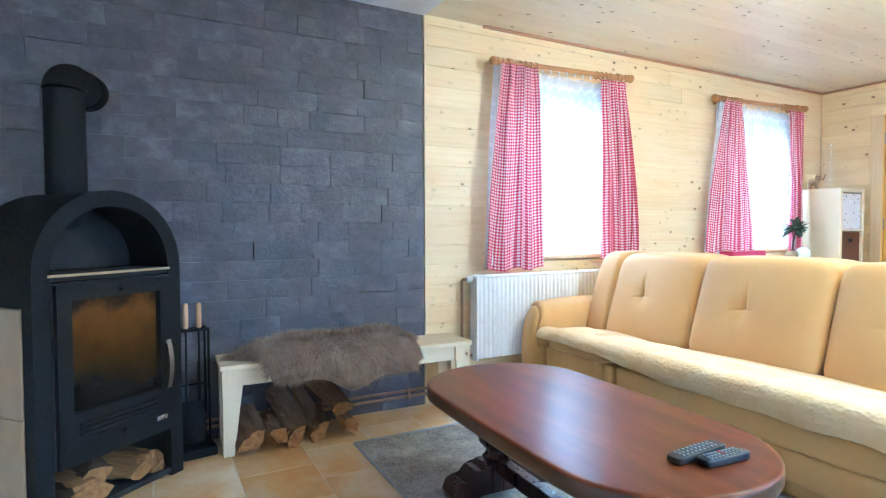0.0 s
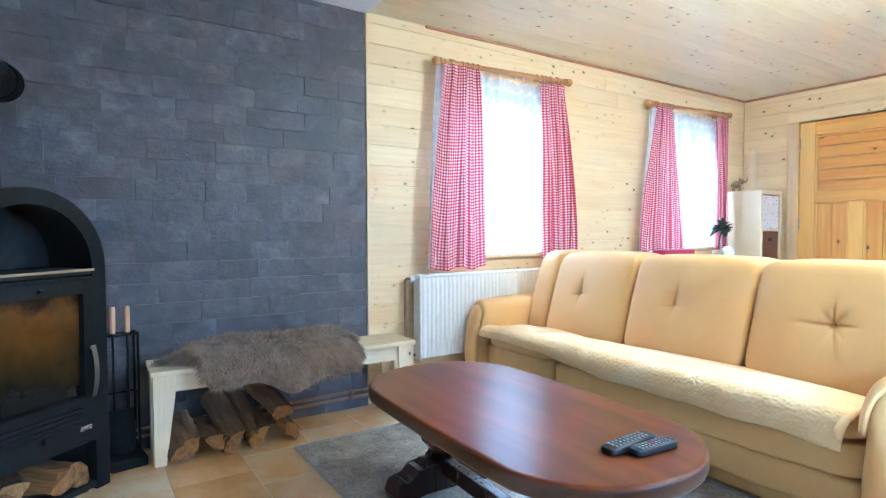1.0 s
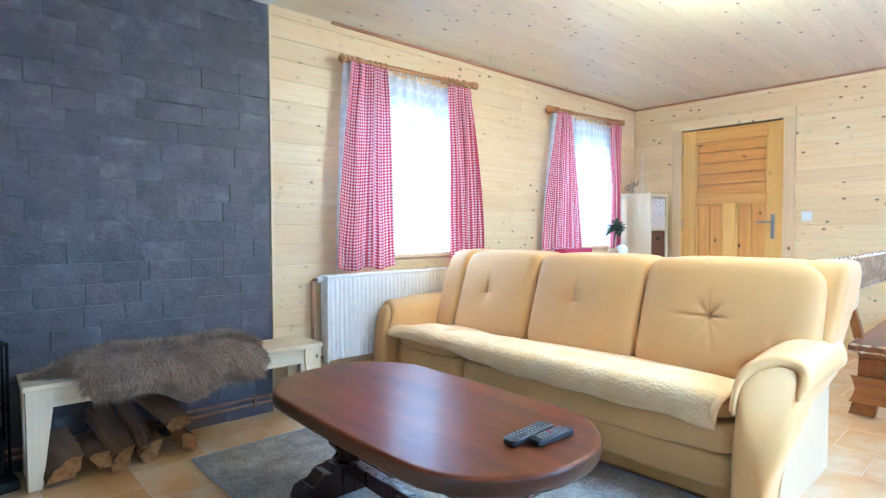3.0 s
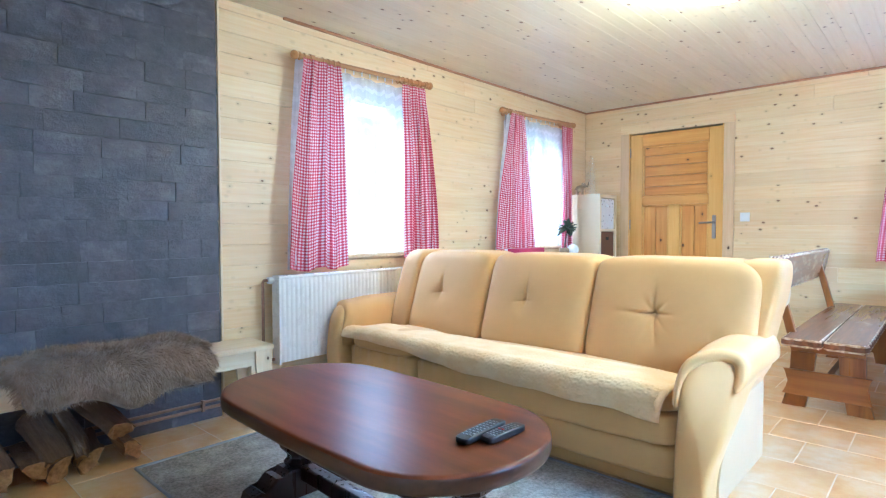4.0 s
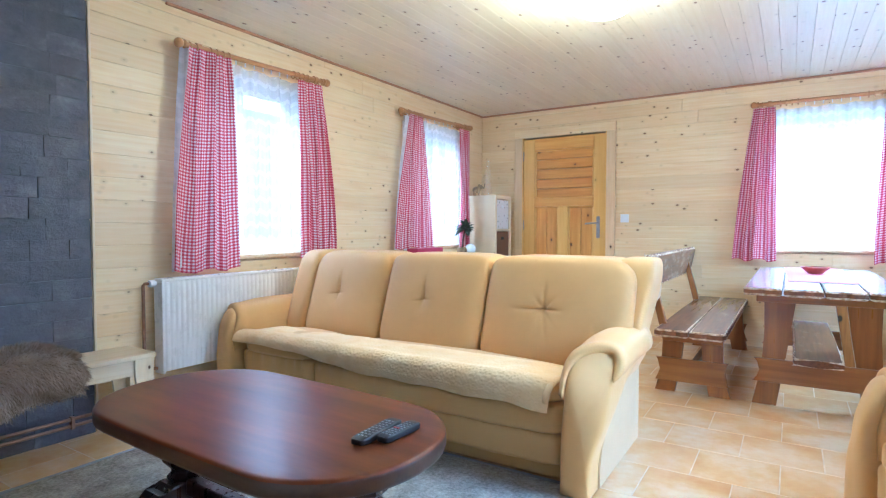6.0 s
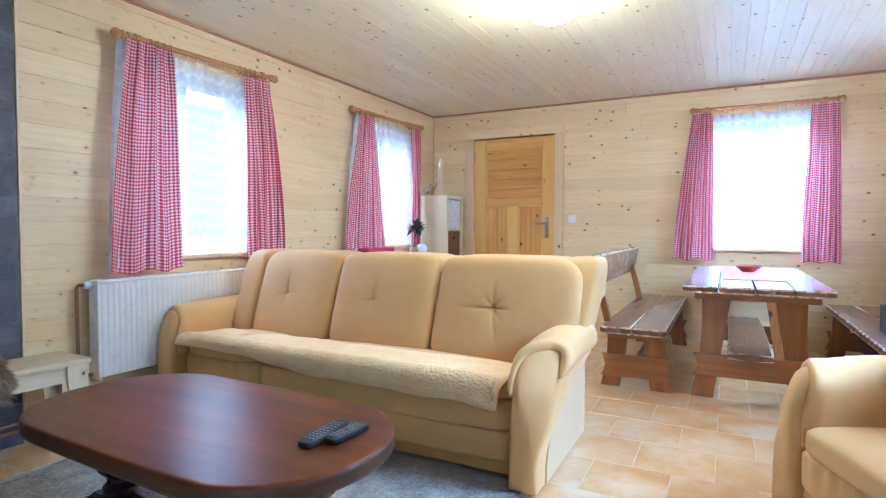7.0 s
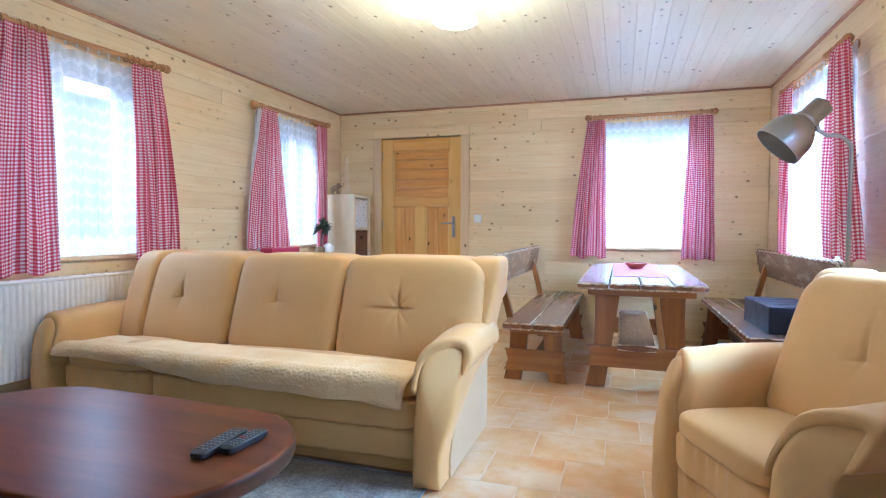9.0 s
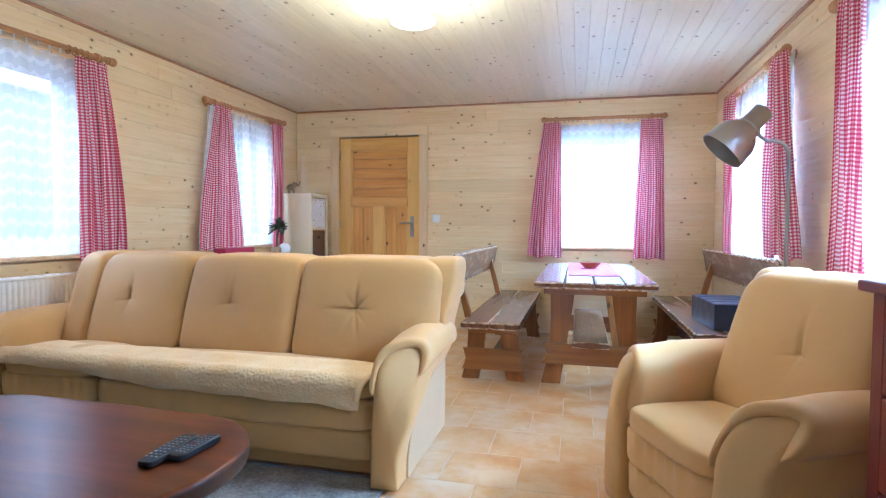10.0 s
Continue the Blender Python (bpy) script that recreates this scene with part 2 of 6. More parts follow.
def make_plank(name, begin, most):
    """Dark stained plank, varnish rubbed in patches whose pale colour also paints window glare."""
    k = Nodes(name)
    v = k.coords("Object", (1, 1, 1), 20.0)
    g = k.n("Mapping", Vector=v, Scale=(26.0, 1.4, 26.0)).outputs[0]
    grain = k.noise(g, 2.0, 6.0, 0.62)
    patch = k.noise(k.n("Mapping", Vector=v, Scale=(17.0, 5.0, 17.0)).outputs[0], 1.0, 6.0, 0.66)
    c = k.ramp(grain, (0.34, (0.200, 0.066, 0.017)), (0.70, (0.085, 0.027, 0.008)))
    # pale patches: window glints put into the colour, along with some rubbed varnish
    worn = k.ramp(patch, (begin, 0.0), (begin + 0.16, most))
    c = k.mix(worn, c, (0.46, 0.38, 0.34))
    k.bump(k.math("ADD", grain, k.math("MULTIPLY", patch, 0.6)), 0.15, 0.002)
    k.set(k.p, "Coat Weight", 1.0), k.set(k.p, "Coat Roughness", 0.20)
    return k.done(c, 0.45, 0.0, 0.4)


def make_worn_edge():
    """Hewn edge: bare pale wood where it is rubbed, old stain in the hollows."""
    k = Nodes("worn pale oak edge")
    v = k.coords("Object", (1, 1, 1), 20.0)
    f = k.noise(v, 24.0, 5.0, 0.7)
    c = k.ramp(f, (0.34, (0.14, 0.055, 0.018)), (0.44, (0.42, 0.27, 0.15)), (0.58, (0.70, 0.60, 0.48)))
    k.bump(f, 0.3, 0.003)
    return k.done(c, 0.5, 0.0, 0.35)


def make_tabletop():
    """Red-brown veneer with a soft figure under an even satin varnish."""
    k = Nodes("satin red brown veneer")
    v = k.coords("Object", (1, 1, 1), 9.0)
    g = k.noise(k.n("Mapping", Vector=v, Scale=(1.2, 9.0, 9.0)).outputs[0], 1.6, 5.0, 0.6)
    c = k.ramp(g, (0.30, (0.175, 0.044, 0.010)), (0.70, (0.085, 0.019, 0.005)))
    return k.done(c, 0.30, 0.0, 0.22)


def make_rug():
    k = Nodes("worn grey rug pile")
    v = k.coords("Object")
    f = k.noise(v, 7.0, 8.0, 0.75)
    fine = k.noise(v, 260.0, 3.0)
    yarn = k.noise(v, 75.0, 4.0, 0.7)
    c = k.ramp(k.math("ADD", k.math("MULTIPLY", f, 0.55), k.math("MULTIPLY", yarn, 0.45)), (0.36, (0.17, 0.15, 0.13)), (0.50, (0.39, 0.35, 0.30)), (0.64, (0.62, 0.56, 0.47)))
    c = k.mix(k.math("MULTIPLY", fine, 0.35), c, (0.22, 0.20, 0.18))
    k.bump(k.math("ADD", fine, yarn), 0.8, 0.006)
    return k.done(c, 0.95, 0.0, 0.1)


def make_gingham():
    k = Nodes("red gingham cotton")
    uv = k.n("SeparateXYZ", Vector=k.n("TexCoord").outputs["UV"])
    cell = 0.0195
    su = k.math("LESS_THAN", k.math("FRACT", k.math("DIVIDE", uv.outputs[0], cell)), 0.52)
    sv = k.math("LESS_THAN", k.math("FRACT", k.math("DIVIDE", uv.outputs[1], cell)), 0.52)
    f = k.math("MULTIPLY", k.math("ADD", su, sv), 0.5)
    c = k.ramp(f, (0.2, (0.84, 0.80, 0.81)), (0.5, (0.65, 0.195, 0.235)), (0.9, (0.45, 0.025, 0.055)))
    weave = k.noise(k.coords("UV", (1, 1, 1)), 900.0, 2.0)
    c = k.mix(k.math("MULTIPLY", weave, 0.2), c, (0.6, 0.25, 0.3))
    k.done(c, 0.9, 0.0, 0.1)
    tr = k.n("BsdfTranslucent", Color=c)
    m = k.n("MixShader", i0=0.10)
    k.t.links.new(k.p.outputs[0], m.inputs[1]), k.t.links.new(tr.outputs[0], m.inputs[2])
    k.t.links.new(m.outputs[0], k.t.nodes["Material Output"].inputs[0])
    return k.mat


def make_lace(name, cover):
    """White net with woven scallop bands; cover: how much the plain net hides."""
    k = Nodes(name)
    uv = k.n("SeparateXYZ", Vector=k.n("TexCoord").outputs["UV"])
    u, v = uv.outputs[0], uv.outputs[1]
    wave = k.math("MULTIPLY", k.math("SINE", k.math("MULTIPLY", u, 62.0)), 0.012)
    band = k.math("FRACT", k.math("DIVIDE", k.math("ADD", v, wave), 0.085))
    bands = k.math("LESS_THAN", band, 0.34)
    hem = k.math("LESS_THAN", k.math("ADD", v, wave), 0.10)
    net = k.noise(k.coords("UV"), 300.0, 2.0)
    cov = k.math("ADD", k.math("ADD", k.math("MULTIPLY", bands, 0.10), k.math("MULTIPLY", hem, 0.25)), k.math("ADD", cover - 0.1, k.math("MULTIPLY", net, 0.2)))
    k.done((0.84, 0.85, 0.87), 0.9, 0.0, 0.1)
    tl = k.n("BsdfTranslucent", Color=(0.84, 0.85, 0.87, 1))
    body = k.n("MixShader", i0=0.45)
    k.t.links.new(k.p.outputs[0], body.inputs[1]), k.t.links.new(tl.outputs[0], body.inputs[2])
    clear = k.n("BsdfTransparent")
    m = k.n("MixShader", i0=cov)
    k.t.links.new(clear.outputs[0], m.inputs[1]), k.t.links.new(body.outputs[0], m.inputs[2])
    k.t.links.new(m.outputs[0], k.t.nodes["Material Output"].inputs[0])
    return k.mat


def make_glass(name, tint=(1, 1, 1), rough=0.0):
    k = Nodes(name)
    k.set(k.p, "Transmission Weight", 1.0), k.set(k.p, "IOR", 1.45)
    return k.done(tint, rough)


def make_thin_glass():
    """Thin clear walls that hardly bend the light."""
    k = Nodes("clear vase glass")
    k.done((1.0, 1.0, 1.0), 0.04, 1.0, 0.5)
    m = k.n("MixShader", i0=0.05)
    clear = k.n("BsdfTransparent")
    k.t.links.new(clear.outputs[0], m.inputs[1]), k.t.links.new(k.p.outputs[0], m.inputs[2])
    k.t.links.new(m.outputs[0], k.t.nodes["Material Output"].inputs[0])
    return k.mat


def make_stove_glass():
    """Sooty amber fire door pane."""
    k = Nodes("sooty fire glass")
    v = k.coords("Object")
    f = k.noise(v, 5.5, 6.0, 0.6)
    z = k.n("SeparateXYZ", Vector=k.n("TexCoord").outputs["Generated"]).outputs[2]
    g = k.math("ADD", z, k.math("MULTIPLY", k.math("SUBTRACT", f, 0.5), 0.9))
    c = k.ramp(g, (0.12, (0.007, 0.006, 0.005)), (0.36, (0.034, 0.019, 0.006)), (0.52, (0.052, 0.022, 0.006)), (0.80, (0.098, 0.037, 0.007)), (0.97, (0.012, 0.008, 0.006)))
    return k.done(c, k.ramp(f, (0.3, 0.05), (0.8, 0.13)), 0.0, 0.25)


def make_glow(name, col, strength):
    k = Nodes(name)
    k.set(k.p, "Emission Color", (*col, 1)), k.set(k.p, "Emission Strength", strength)
    return k.done((0.9, 0.9, 0.88), 0.3)


def make_floral():
    k = Nodes("floral printed card")
    v = k.coords("Object")
    vor = k.n("TexVoronoi", Vector=v, Scale=26.0)
    petal = k.ramp(k.math("ADD", vor.outputs["Distance"], k.math("MULTIPLY", k.noise(v, 40.0, 3.0), 0.5)), (0.42, 1.0), (0.5, 0.0))
    hue = k.ramp(k.n("SeparateColor", Color=vor.outputs["Color"]).outputs[0], (0.3, (0.24, 0.16, 0.14)), (0.6, (0.45, 0.20, 0.22)), (0.9, (0.30, 0.34, 0.30)))
    return k.done(k.mix(petal, (0.78, 0.74, 0.70), hue), 0.7)


def make_wicker():
    k = Nodes("brown woven wicker")
    v = k.coords("Object")
    w1 = k.n("TexWave", Vector=v, Scale=22.0, Distortion=0.6).outputs[1]
    w2 = k.noise(v, 60.0, 2.0)
    k.bump(w1, 0.8, 0.006)
    return k.done(k.ramp(k.math("ADD", k.math("MULTIPLY", w1, 0.6), k.math("MULTIPLY", w2, 0.4)), (0.25, (0.14, 0.055, 0.02)), (0.8, (0.42, 0.19, 0.075))), 0.7)


def make_outdoors(name, strength):
    """Overexposed sky with faint foliage."""
    k = Nodes(name)
    v = k.coords("Object")
    f = k.noise(v, 1.6, 6.0, 0.65)
    c = k.ramp(f, (0.40, (0.80, 0.93, 1.0)), (0.56, (0.78, 0.92, 0.98)), (0.66, (0.44, 0.60, 0.55)))
    k.set(k.p, "Emission Color", c), k.set(k.p, "Emission Strength", strength)
    return k.done((0.0, 0.0, 0.0), 1.0, 0.0, 0.0)


M["outdoors_west"], M["outdoors_north"], M["outdoors_east"] = make_outdoors("shaded outdoors", 0.95), make_outdoors("open bright sky", 3.0), make_outdoors("bright garden", 3.6)
M["rustic_y"], M["rustic_edge"], M["mahogany"] = make_plank("worn glossy brown plank with painted glare", 0.57, 0.38), make_worn_edge(), make_tabletop()
# the backrest carries more of the painted pale glare
M["rustic_back"] = make_plank("rubbed brown back plank with painted glare", 0.50, 0.55)
M["slate"], M["tile"], M["rug"], M["gingham"] = make_slate(), make_tile(), make_rug(), make_gingham()
M["lace"], M["lace_side"] = make_lace("white lace net", 0.52), make_lace("dense white lace", 0.92)
M["glass"], M["vase_glass"] = make_glass("window glass"), make_thin_glass()
M["fire_glass"], M["glow"] = make_stove_glass(), make_glow("lit opal glass", (1.0, 0.97, 0.92), 7.0)
M["floral"], M["wicker"] = make_floral(), make_wicker()


# ---- mesh helpers ----
def finish(ob, bm, material, smooth):
    bmesh.ops.recalc_face_normals(bm, faces=bm.faces)
    bm.to_mesh(ob.data)
    bm.free()
    for mt in (material if isinstance(material, (list, tuple)) else [material]):
        ob.data.materials.append(M[mt])
    if smooth:
        ob.data.shade_smooth()
        if smooth < 180:
            ob.data.set_sharp_from_angle(angle=radians(smooth))
    return ob


def part(name, bm, material, parent, label="", smooth=0):
    ob = finish(new(name, bpy.data.meshes.new(name)), bm, material, smooth)
    ob.parent = parent
    return tagged(ob, label)


def solid(name, bm, material, label, category, group="", kind="", smooth=0, at=None):
    """A thing that is one mesh."""
    ob = finish(new(name, bpy.data.meshes.new(name)), bm, material, smooth)
    if at is not None:
        ob.matrix_world = at
    return tagged(ob, label, category, group, kind)


def thing(name, at, label, category, group="", kind=""):
    ob = new(name)
    ob.empty_display_size = 0.1
    ob.matrix_world = at
    return tagged(ob, label, category, group, kind)


def box(bm, x0, x1, y0, y1, z0, z1, bevel=0.0, seg=2, m=None):
    made = bmesh.ops.create_cube(bm, size=1.0)["verts"]
    t = Matrix.Translation(((x0 + x1) / 2, (y0 + y1) / 2, (z0 + z1) / 2)) @ Matrix.Diagonal((x1 - x0, y1 - y0, z1 - z0, 1))
    bmesh.ops.transform(bm, matrix=(m @ t) if m else t, verts=made)
    if bevel:
        edges = list({e for v in made for e in v.link_edges})
        bmesh.ops.bevel(bm, geom=edges, offset=bevel, segments=seg, affect="EDGES", profile=0.5)
    return bm


def B(*a, **k):
    return box(bmesh.new(), *a, **k)


def prism(bm, outline, axis, a, b, bevel=0.0, m=None, worn=False):
    """Extrudes a flat outline (pairs) along an axis from a to b."""
    def at(p, q, c):
        return {"x": (c, p, q), "y": (p, c, q), "z": (p, q, c)}[axis]
    lo = [bm.verts.new(at(p, q, a)) for p, q in outline]
    hi = [bm.verts.new(at(p, q, b)) for p, q in outline]
    n = len(outline)
    fs = [bm.faces.new(lo), bm.faces.new(hi[::-1])]
    fs += [bm.faces.new((lo[i], lo[(i + 1) % n], hi[(i + 1) % n], hi[i])) for i in range(n)]
    if bevel:
        rim = [e for f in fs[:2] for e in f.edges]
        out = bmesh.ops.bevel(bm, geom=rim, offset=bevel, segments=2, affect="EDGES", profile=0.5)
        if worn:
            for f in out["faces"]:
                f.material_index = 1
    if m:
        bmesh.ops.transform(bm, matrix=m, verts=bm.verts)
    return bm


def lathe(bm, profile, n=24, m=None):
    """Turns (radius, height) pairs round z."""
    rings = []
    for r, z in profile:
        rings.append([bm.verts.new((r * math.cos(2 * math.pi * i / n), r * math.sin(2 * math.pi * i / n), z)) for i in range(n)] if r > 1e-6 else [bm.verts.new((0, 0, z))])
    made = [v for ring in rings for v in ring]
    for a, b in zip(rings, rings[1:]):
        for i in range(n):
            j = (i + 1) % n
            q = [a[i % len(a)], a[j % len(a)], b[j % len(b)], b[i % len(b)]]
            q = list(dict.fromkeys(q))
            if len(q) > 2:
                bm.faces.new(q)
    if m:
        bmesh.ops.transform(bm, matrix=m, verts=made)
    return bm


def tube(bm, path, r, n=12, cap=True):
    """A round bar along a list of points; r is a radius or one per point."""
    pts = [Vector(p) for p in path]
    rings, up = [], None
    for i, p in enumerate(pts):
        d = (pts[min(i + 1, len(pts) - 1)] - pts[max(i - 1, 0)]).normalized()
        if up is None:
            up = d.orthogonal().normalized()
        up = (up - d * up.dot(d)).normalized()
        side = d.cross(up)
        rr = r[i] if isinstance(r, (list, tuple)) else r
        rings.append([bm.verts.new(p + (up * math.cos(2 * math.pi * k / n) + side * math.sin(2 * math.pi * k / n)) * rr) for k in range(n)])
    for a, b in zip(rings, rings[1:]):
        for k in range(n):
            bm.faces.new((a[k], a[(k + 1) % n], b[(k + 1) % n], b[k]))
    if cap:
        bm.faces.new(rings[0][::-1]), bm.faces.new(rings[-1])
    return bm


def sheet(bm, fn, nu, nv, uvfn=None):
    """A surface from fn(u, v), u and v from 0 to 1."""
    g = [[bm.verts.new(fn(i / nu, j / nv)) for j in range(nv + 1)] for i in range(nu + 1)]
    lay = bm.loops.layers.uv.verify() if uvfn else None
    for i in range(nu):
        for j in range(nv):
            f = bm.faces.new((g[i][j], g[i + 1][j], g[i + 1][j + 1], g[i][j + 1]))
            if uvfn:
                for lp, (a, b) in zip(f.loops, ((i, j), (i + 1, j), (i + 1, j + 1), (i, j + 1))):
                    lp[lay].uv = uvfn(a / nu, b / nv)
    return bm


def soft_box(bm, x0, x1, y0, y1, z0, z1, power=5.0, cuts=11, fn=None, focus=0.8):
    """An upholstered block: a cube with swelling, rounded faces. fn moves a point, given it and its place in the unit cube."""
    tmp = bmesh.new()
    bmesh.ops.create_cube(tmp, size=2.0)
    bmesh.ops.subdivide_edges(tmp, edges=tmp.edges, cuts=cuts, use_grid_fill=True)
    c, h = Vector(((x0 + x1) / 2, (y0 + y1) / 2, (z0 + z1) / 2)), Vector(((x1 - x0) / 2, (y1 - y0) / 2, (z1 - z0) / 2))
    remap = {}
    for v in tmp.verts:
        p = Vector([math.copysign(abs(a) ** focus, a) for a in v.co])
        s = (abs(p.x) ** power + abs(p.y) ** power + abs(p.z) ** power) ** (1 / power)
        q = p / s
        w = Vector((c.x + q.x * h.x, c.y + q.y * h.y, c.z + q.z * h.z))
        remap[v] = bm.verts.new(fn(w, q) if fn else w)
    for f in tmp.faces:
        bm.faces.new([remap[v] for v in f.verts])
    tmp.free()
    return bm


def smoothstep(a, b, x):
    t = max(0.0, min(1.0, (x - a) / (b - a)))
    return t * t * (3 - 2 * t)


def wavy(x0, x1, y0, y1, sides, amp=0.012, period=0.06):
    """The outline of a plank whose named sides (s, e, n, w) are scalloped."""
    pts = []

    def run(ax, ay, bx, by, nx, ny, on):
        n = max(2, int(round(math.hypot(bx - ax, by - ay) / period)) * 6) if on else 2
        for i in range(n):
            f = i / n
            d = amp * (abs(math.sin(math.pi * f * n / 6)) - 0.6) if on else 0.0
            pts.append((ax + (bx - ax) * f + nx * d, ay + (by - ay) * f + ny * d))
    run(x0, y0, x1, y0, 0, -1, "s" in sides)
    run(x1, y0, x1, y1, 1, 0, "e" in sides)
    run(x1, y1, x0, y1, 0, 1, "n" in sides)
    run(x0, y1, x0, y0, -1, 0, "w" in sides)
    return pts


def fur(name, samples, length, parent, material, label, seed, width=0.0022):
    """Tufts of hair: each sample is a point, its outward normal and a lean."""
    rnd = random.Random(seed)
    verts, faces = [], []
    for p, nrm, lean in samples:
        ln = length * rnd.uniform(0.55, 1.25)
        tip = p + (nrm + lean + Vector((rnd.uniform(-0.5, 0.5), rnd.uniform(-0.5, 0.5), rnd.uniform(-0.4, 0.3)))).normalized() * ln
        s = Vector((rnd.uniform(-1, 1), rnd.uniform(-1, 1), rnd.uniform(-1, 1))).cross(nrm).normalized() * width * rnd.uniform(0.7, 1.5)
        k = len(verts)
        mid = (p + tip) / 2 + nrm * ln * 0.12
        verts += [p - s, p + s, mid + s * 0.8, mid - s * 0.8, tip]
        faces += [(k, k + 1, k + 2, k + 3), (k + 3, k + 2, k + 4)]
    me = bpy.data.meshes.new(name)
    me.from_pydata(verts, [], faces)
    me.materials.append(M[material])
    ob = new(name, me)
    ob.parent = parent
    return tagged(ob, label, kind="stuff")


# ---- structure ----
def slab_with_holes(name, along, base, out, a0, a1, holes, material, label):
    """A thick wall; along: the axis it runs on, base: its inner face, out: outer face, holes: (a, b, z0, z1)."""
    bm = bmesh.new()
    cuts = sorted({a0, a1, *[h[0] for h in holes], *[h[1] for h in holes]})
    lo, hi = min(base, out), max(base, out)
    for a, b in zip(cuts, cuts[1:]):
        spans = [(-0.12, 2.62)]
        for h in holes:
            if h[0] < (a + b) / 2 < h[1]:
                spans = [(-0.12, h[2]), (h[3], 2.62)] if h[2] > 0.01 else [(h[3], 2.62)]
        for z0, z1 in spans:
            if along == "y":
                box(bm, lo, hi, a, b, z0, z1)
            else:
                box(bm, a, b, lo, hi, z0, z1)
    return solid(name, bm, material, label, "wall", kind="structure")


WIN_Z0, WIN_Z1 = 0.885, 2.075
W_HOLES = [(1.98, 2.94, WIN_Z0, WIN_Z1), (4.12, 5.08, WIN_Z0, WIN_Z1)]
N_HOLES = [(-2.59, -1.67, 0.0, 2.05), (-0.285, 0.675, WIN_Z0, WIN_Z1)]
# the first opening is an unseen addition that lets backdrop glow reach the stove
E_HOLES = [(-0.16, 0.86, WIN_Z0, WIN_Z1), (1.89, 2.87, WIN_Z0, WIN_Z1), (3.74, 4.76, WIN_Z0, WIN_Z1)]
wall_west = slab_with_holes("wall_west", "y", WEST - 0.016, WEST - 0.30, SOUTH - 0.3, NORTH + 0.3, W_HOLES, "trim_pine", "wall clad in dark slate and pale pine boards")
wall_north = slab_with_holes("wall_north", "x", NORTH + 0.016, NORTH + 0.30, WEST - 0.016, EAST + 0.016, N_HOLES, "trim_pine", "end wall clad in horizontal pale pine boards")
wall_east = slab_with_holes("wall_east", "y", EAST + 0.016, EAST + 0.30, SOUTH - 0.3, NORTH + 0.3, E_HOLES, "trim_pine", "window wall clad in horizontal pale pine boards")
wall_south = slab_with_holes("wall_south", "x", SOUTH, SOUTH - 0.30, WEST - 0.016, EAST + 0.016, [], "white_paint", "plain white plastered wall")

floor = solid("floor", B(WEST - 0.02, EAST + 0.02, SOUTH - 0.02, NORTH + 0.3, -0.12, -0.0012), "grout", "floor of staggered terracotta tiles with pale grout", "floor", kind="structure")

# timber ceiling over the main room, white plaster over the stove end
bm = bmesh.new()
x = WEST - 0.016
while x < EAST + 0.01:
    box(bm, x + 0.0005, x + 0.0953, 1.44, NORTH + 0.016, TOP, TOP + 0.016, 0.0011, 1)
    x += 0.0958
solid("ceiling", bm, "pine_ceiling", "ceiling of narrow knotty pine boards", "ceiling", kind="structure")
solid("ceiling_backing", B(WEST - 0.3, EAST + 0.3, SOUTH - 0.3, NORTH + 0.3, TOP + 0.018, TOP + 0.2), "trim_pine", "boarding above the ceiling", "ceiling", kind="structure")
solid("ceiling_plaster", B(WEST - 0.016, EAST + 0.016, SOUTH, 1.438, TOP - 0.014, TOP + 0.017), "white_paint", "white plastered ceiling strip above the stove", "ceiling", kind="structure")

# brown coves where ceiling and walls meet
for nm, args in (("west", (WEST, WEST + 0.022, 1.85, NORTH, TOP - 0.018, TOP)), ("north", (WEST + 0.022, EAST - 0.022, NORTH - 0.022, NORTH, TOP - 0.018, TOP)), ("east", (EAST - 0.022, EAST, 1.44, NORTH, TOP - 0.018, TOP))):
    x0, x1, y0, y1, z0, z1 = args
    L = max(x1 - x0, y1 - y0)
    bm = B(-L / 2, L / 2, -0.011, 0.011, z0, z1, 0.006, 2)
    turn = 0 if x1 - x0 > y1 - y0 else 90
    solid("trim_" + nm, bm, "cove", "thin brown wooden cove under the ceiling", "trim", kind="structure", at=pose((x0 + x1) / 2, (y0 + y1) / 2, 0, 0, 0, turn))
solid("trim_slate_end", B(-0.007, 0.007, -0.006, 0.006, 0.0, TOP - 0.015, 0.002, 1), "pine_bench_z", "narrow pale edge strip beside the slate", "trim", kind="structure", at=pose(WEST + 0.012, SLATE_END + 0.012, 0))


# ---- the bright outdoors behind the nets ----
for nm, at in (("west", pose(WEST - 4.0, 3.0, 1.4, 90, 0, 90)), ("north", pose(0.0, NORTH + 4.0, 1.4, 90, 0, 0)), ("east", pose(EAST + 4.0, 2.4, 1.4, 90, 0, -90))):
    bm = bmesh.new()
    bmesh.ops.create_grid(bm, x_segments=1, y_segments=1, size=6.0)
    ob = new("backdrop_" + nm, bpy.data.meshes.new("backdrop"))
    bm.to_mesh(ob.data)
    bm.free()
    ob.data.materials.append(M["outdoors_" + nm])
    ob.matrix_world = at @ Matrix.Diagonal((1, 0.32, 1, 1))
    tagged(ob, "bright overcast sky and pale foliage far outside", "backdrop", kind="structure")


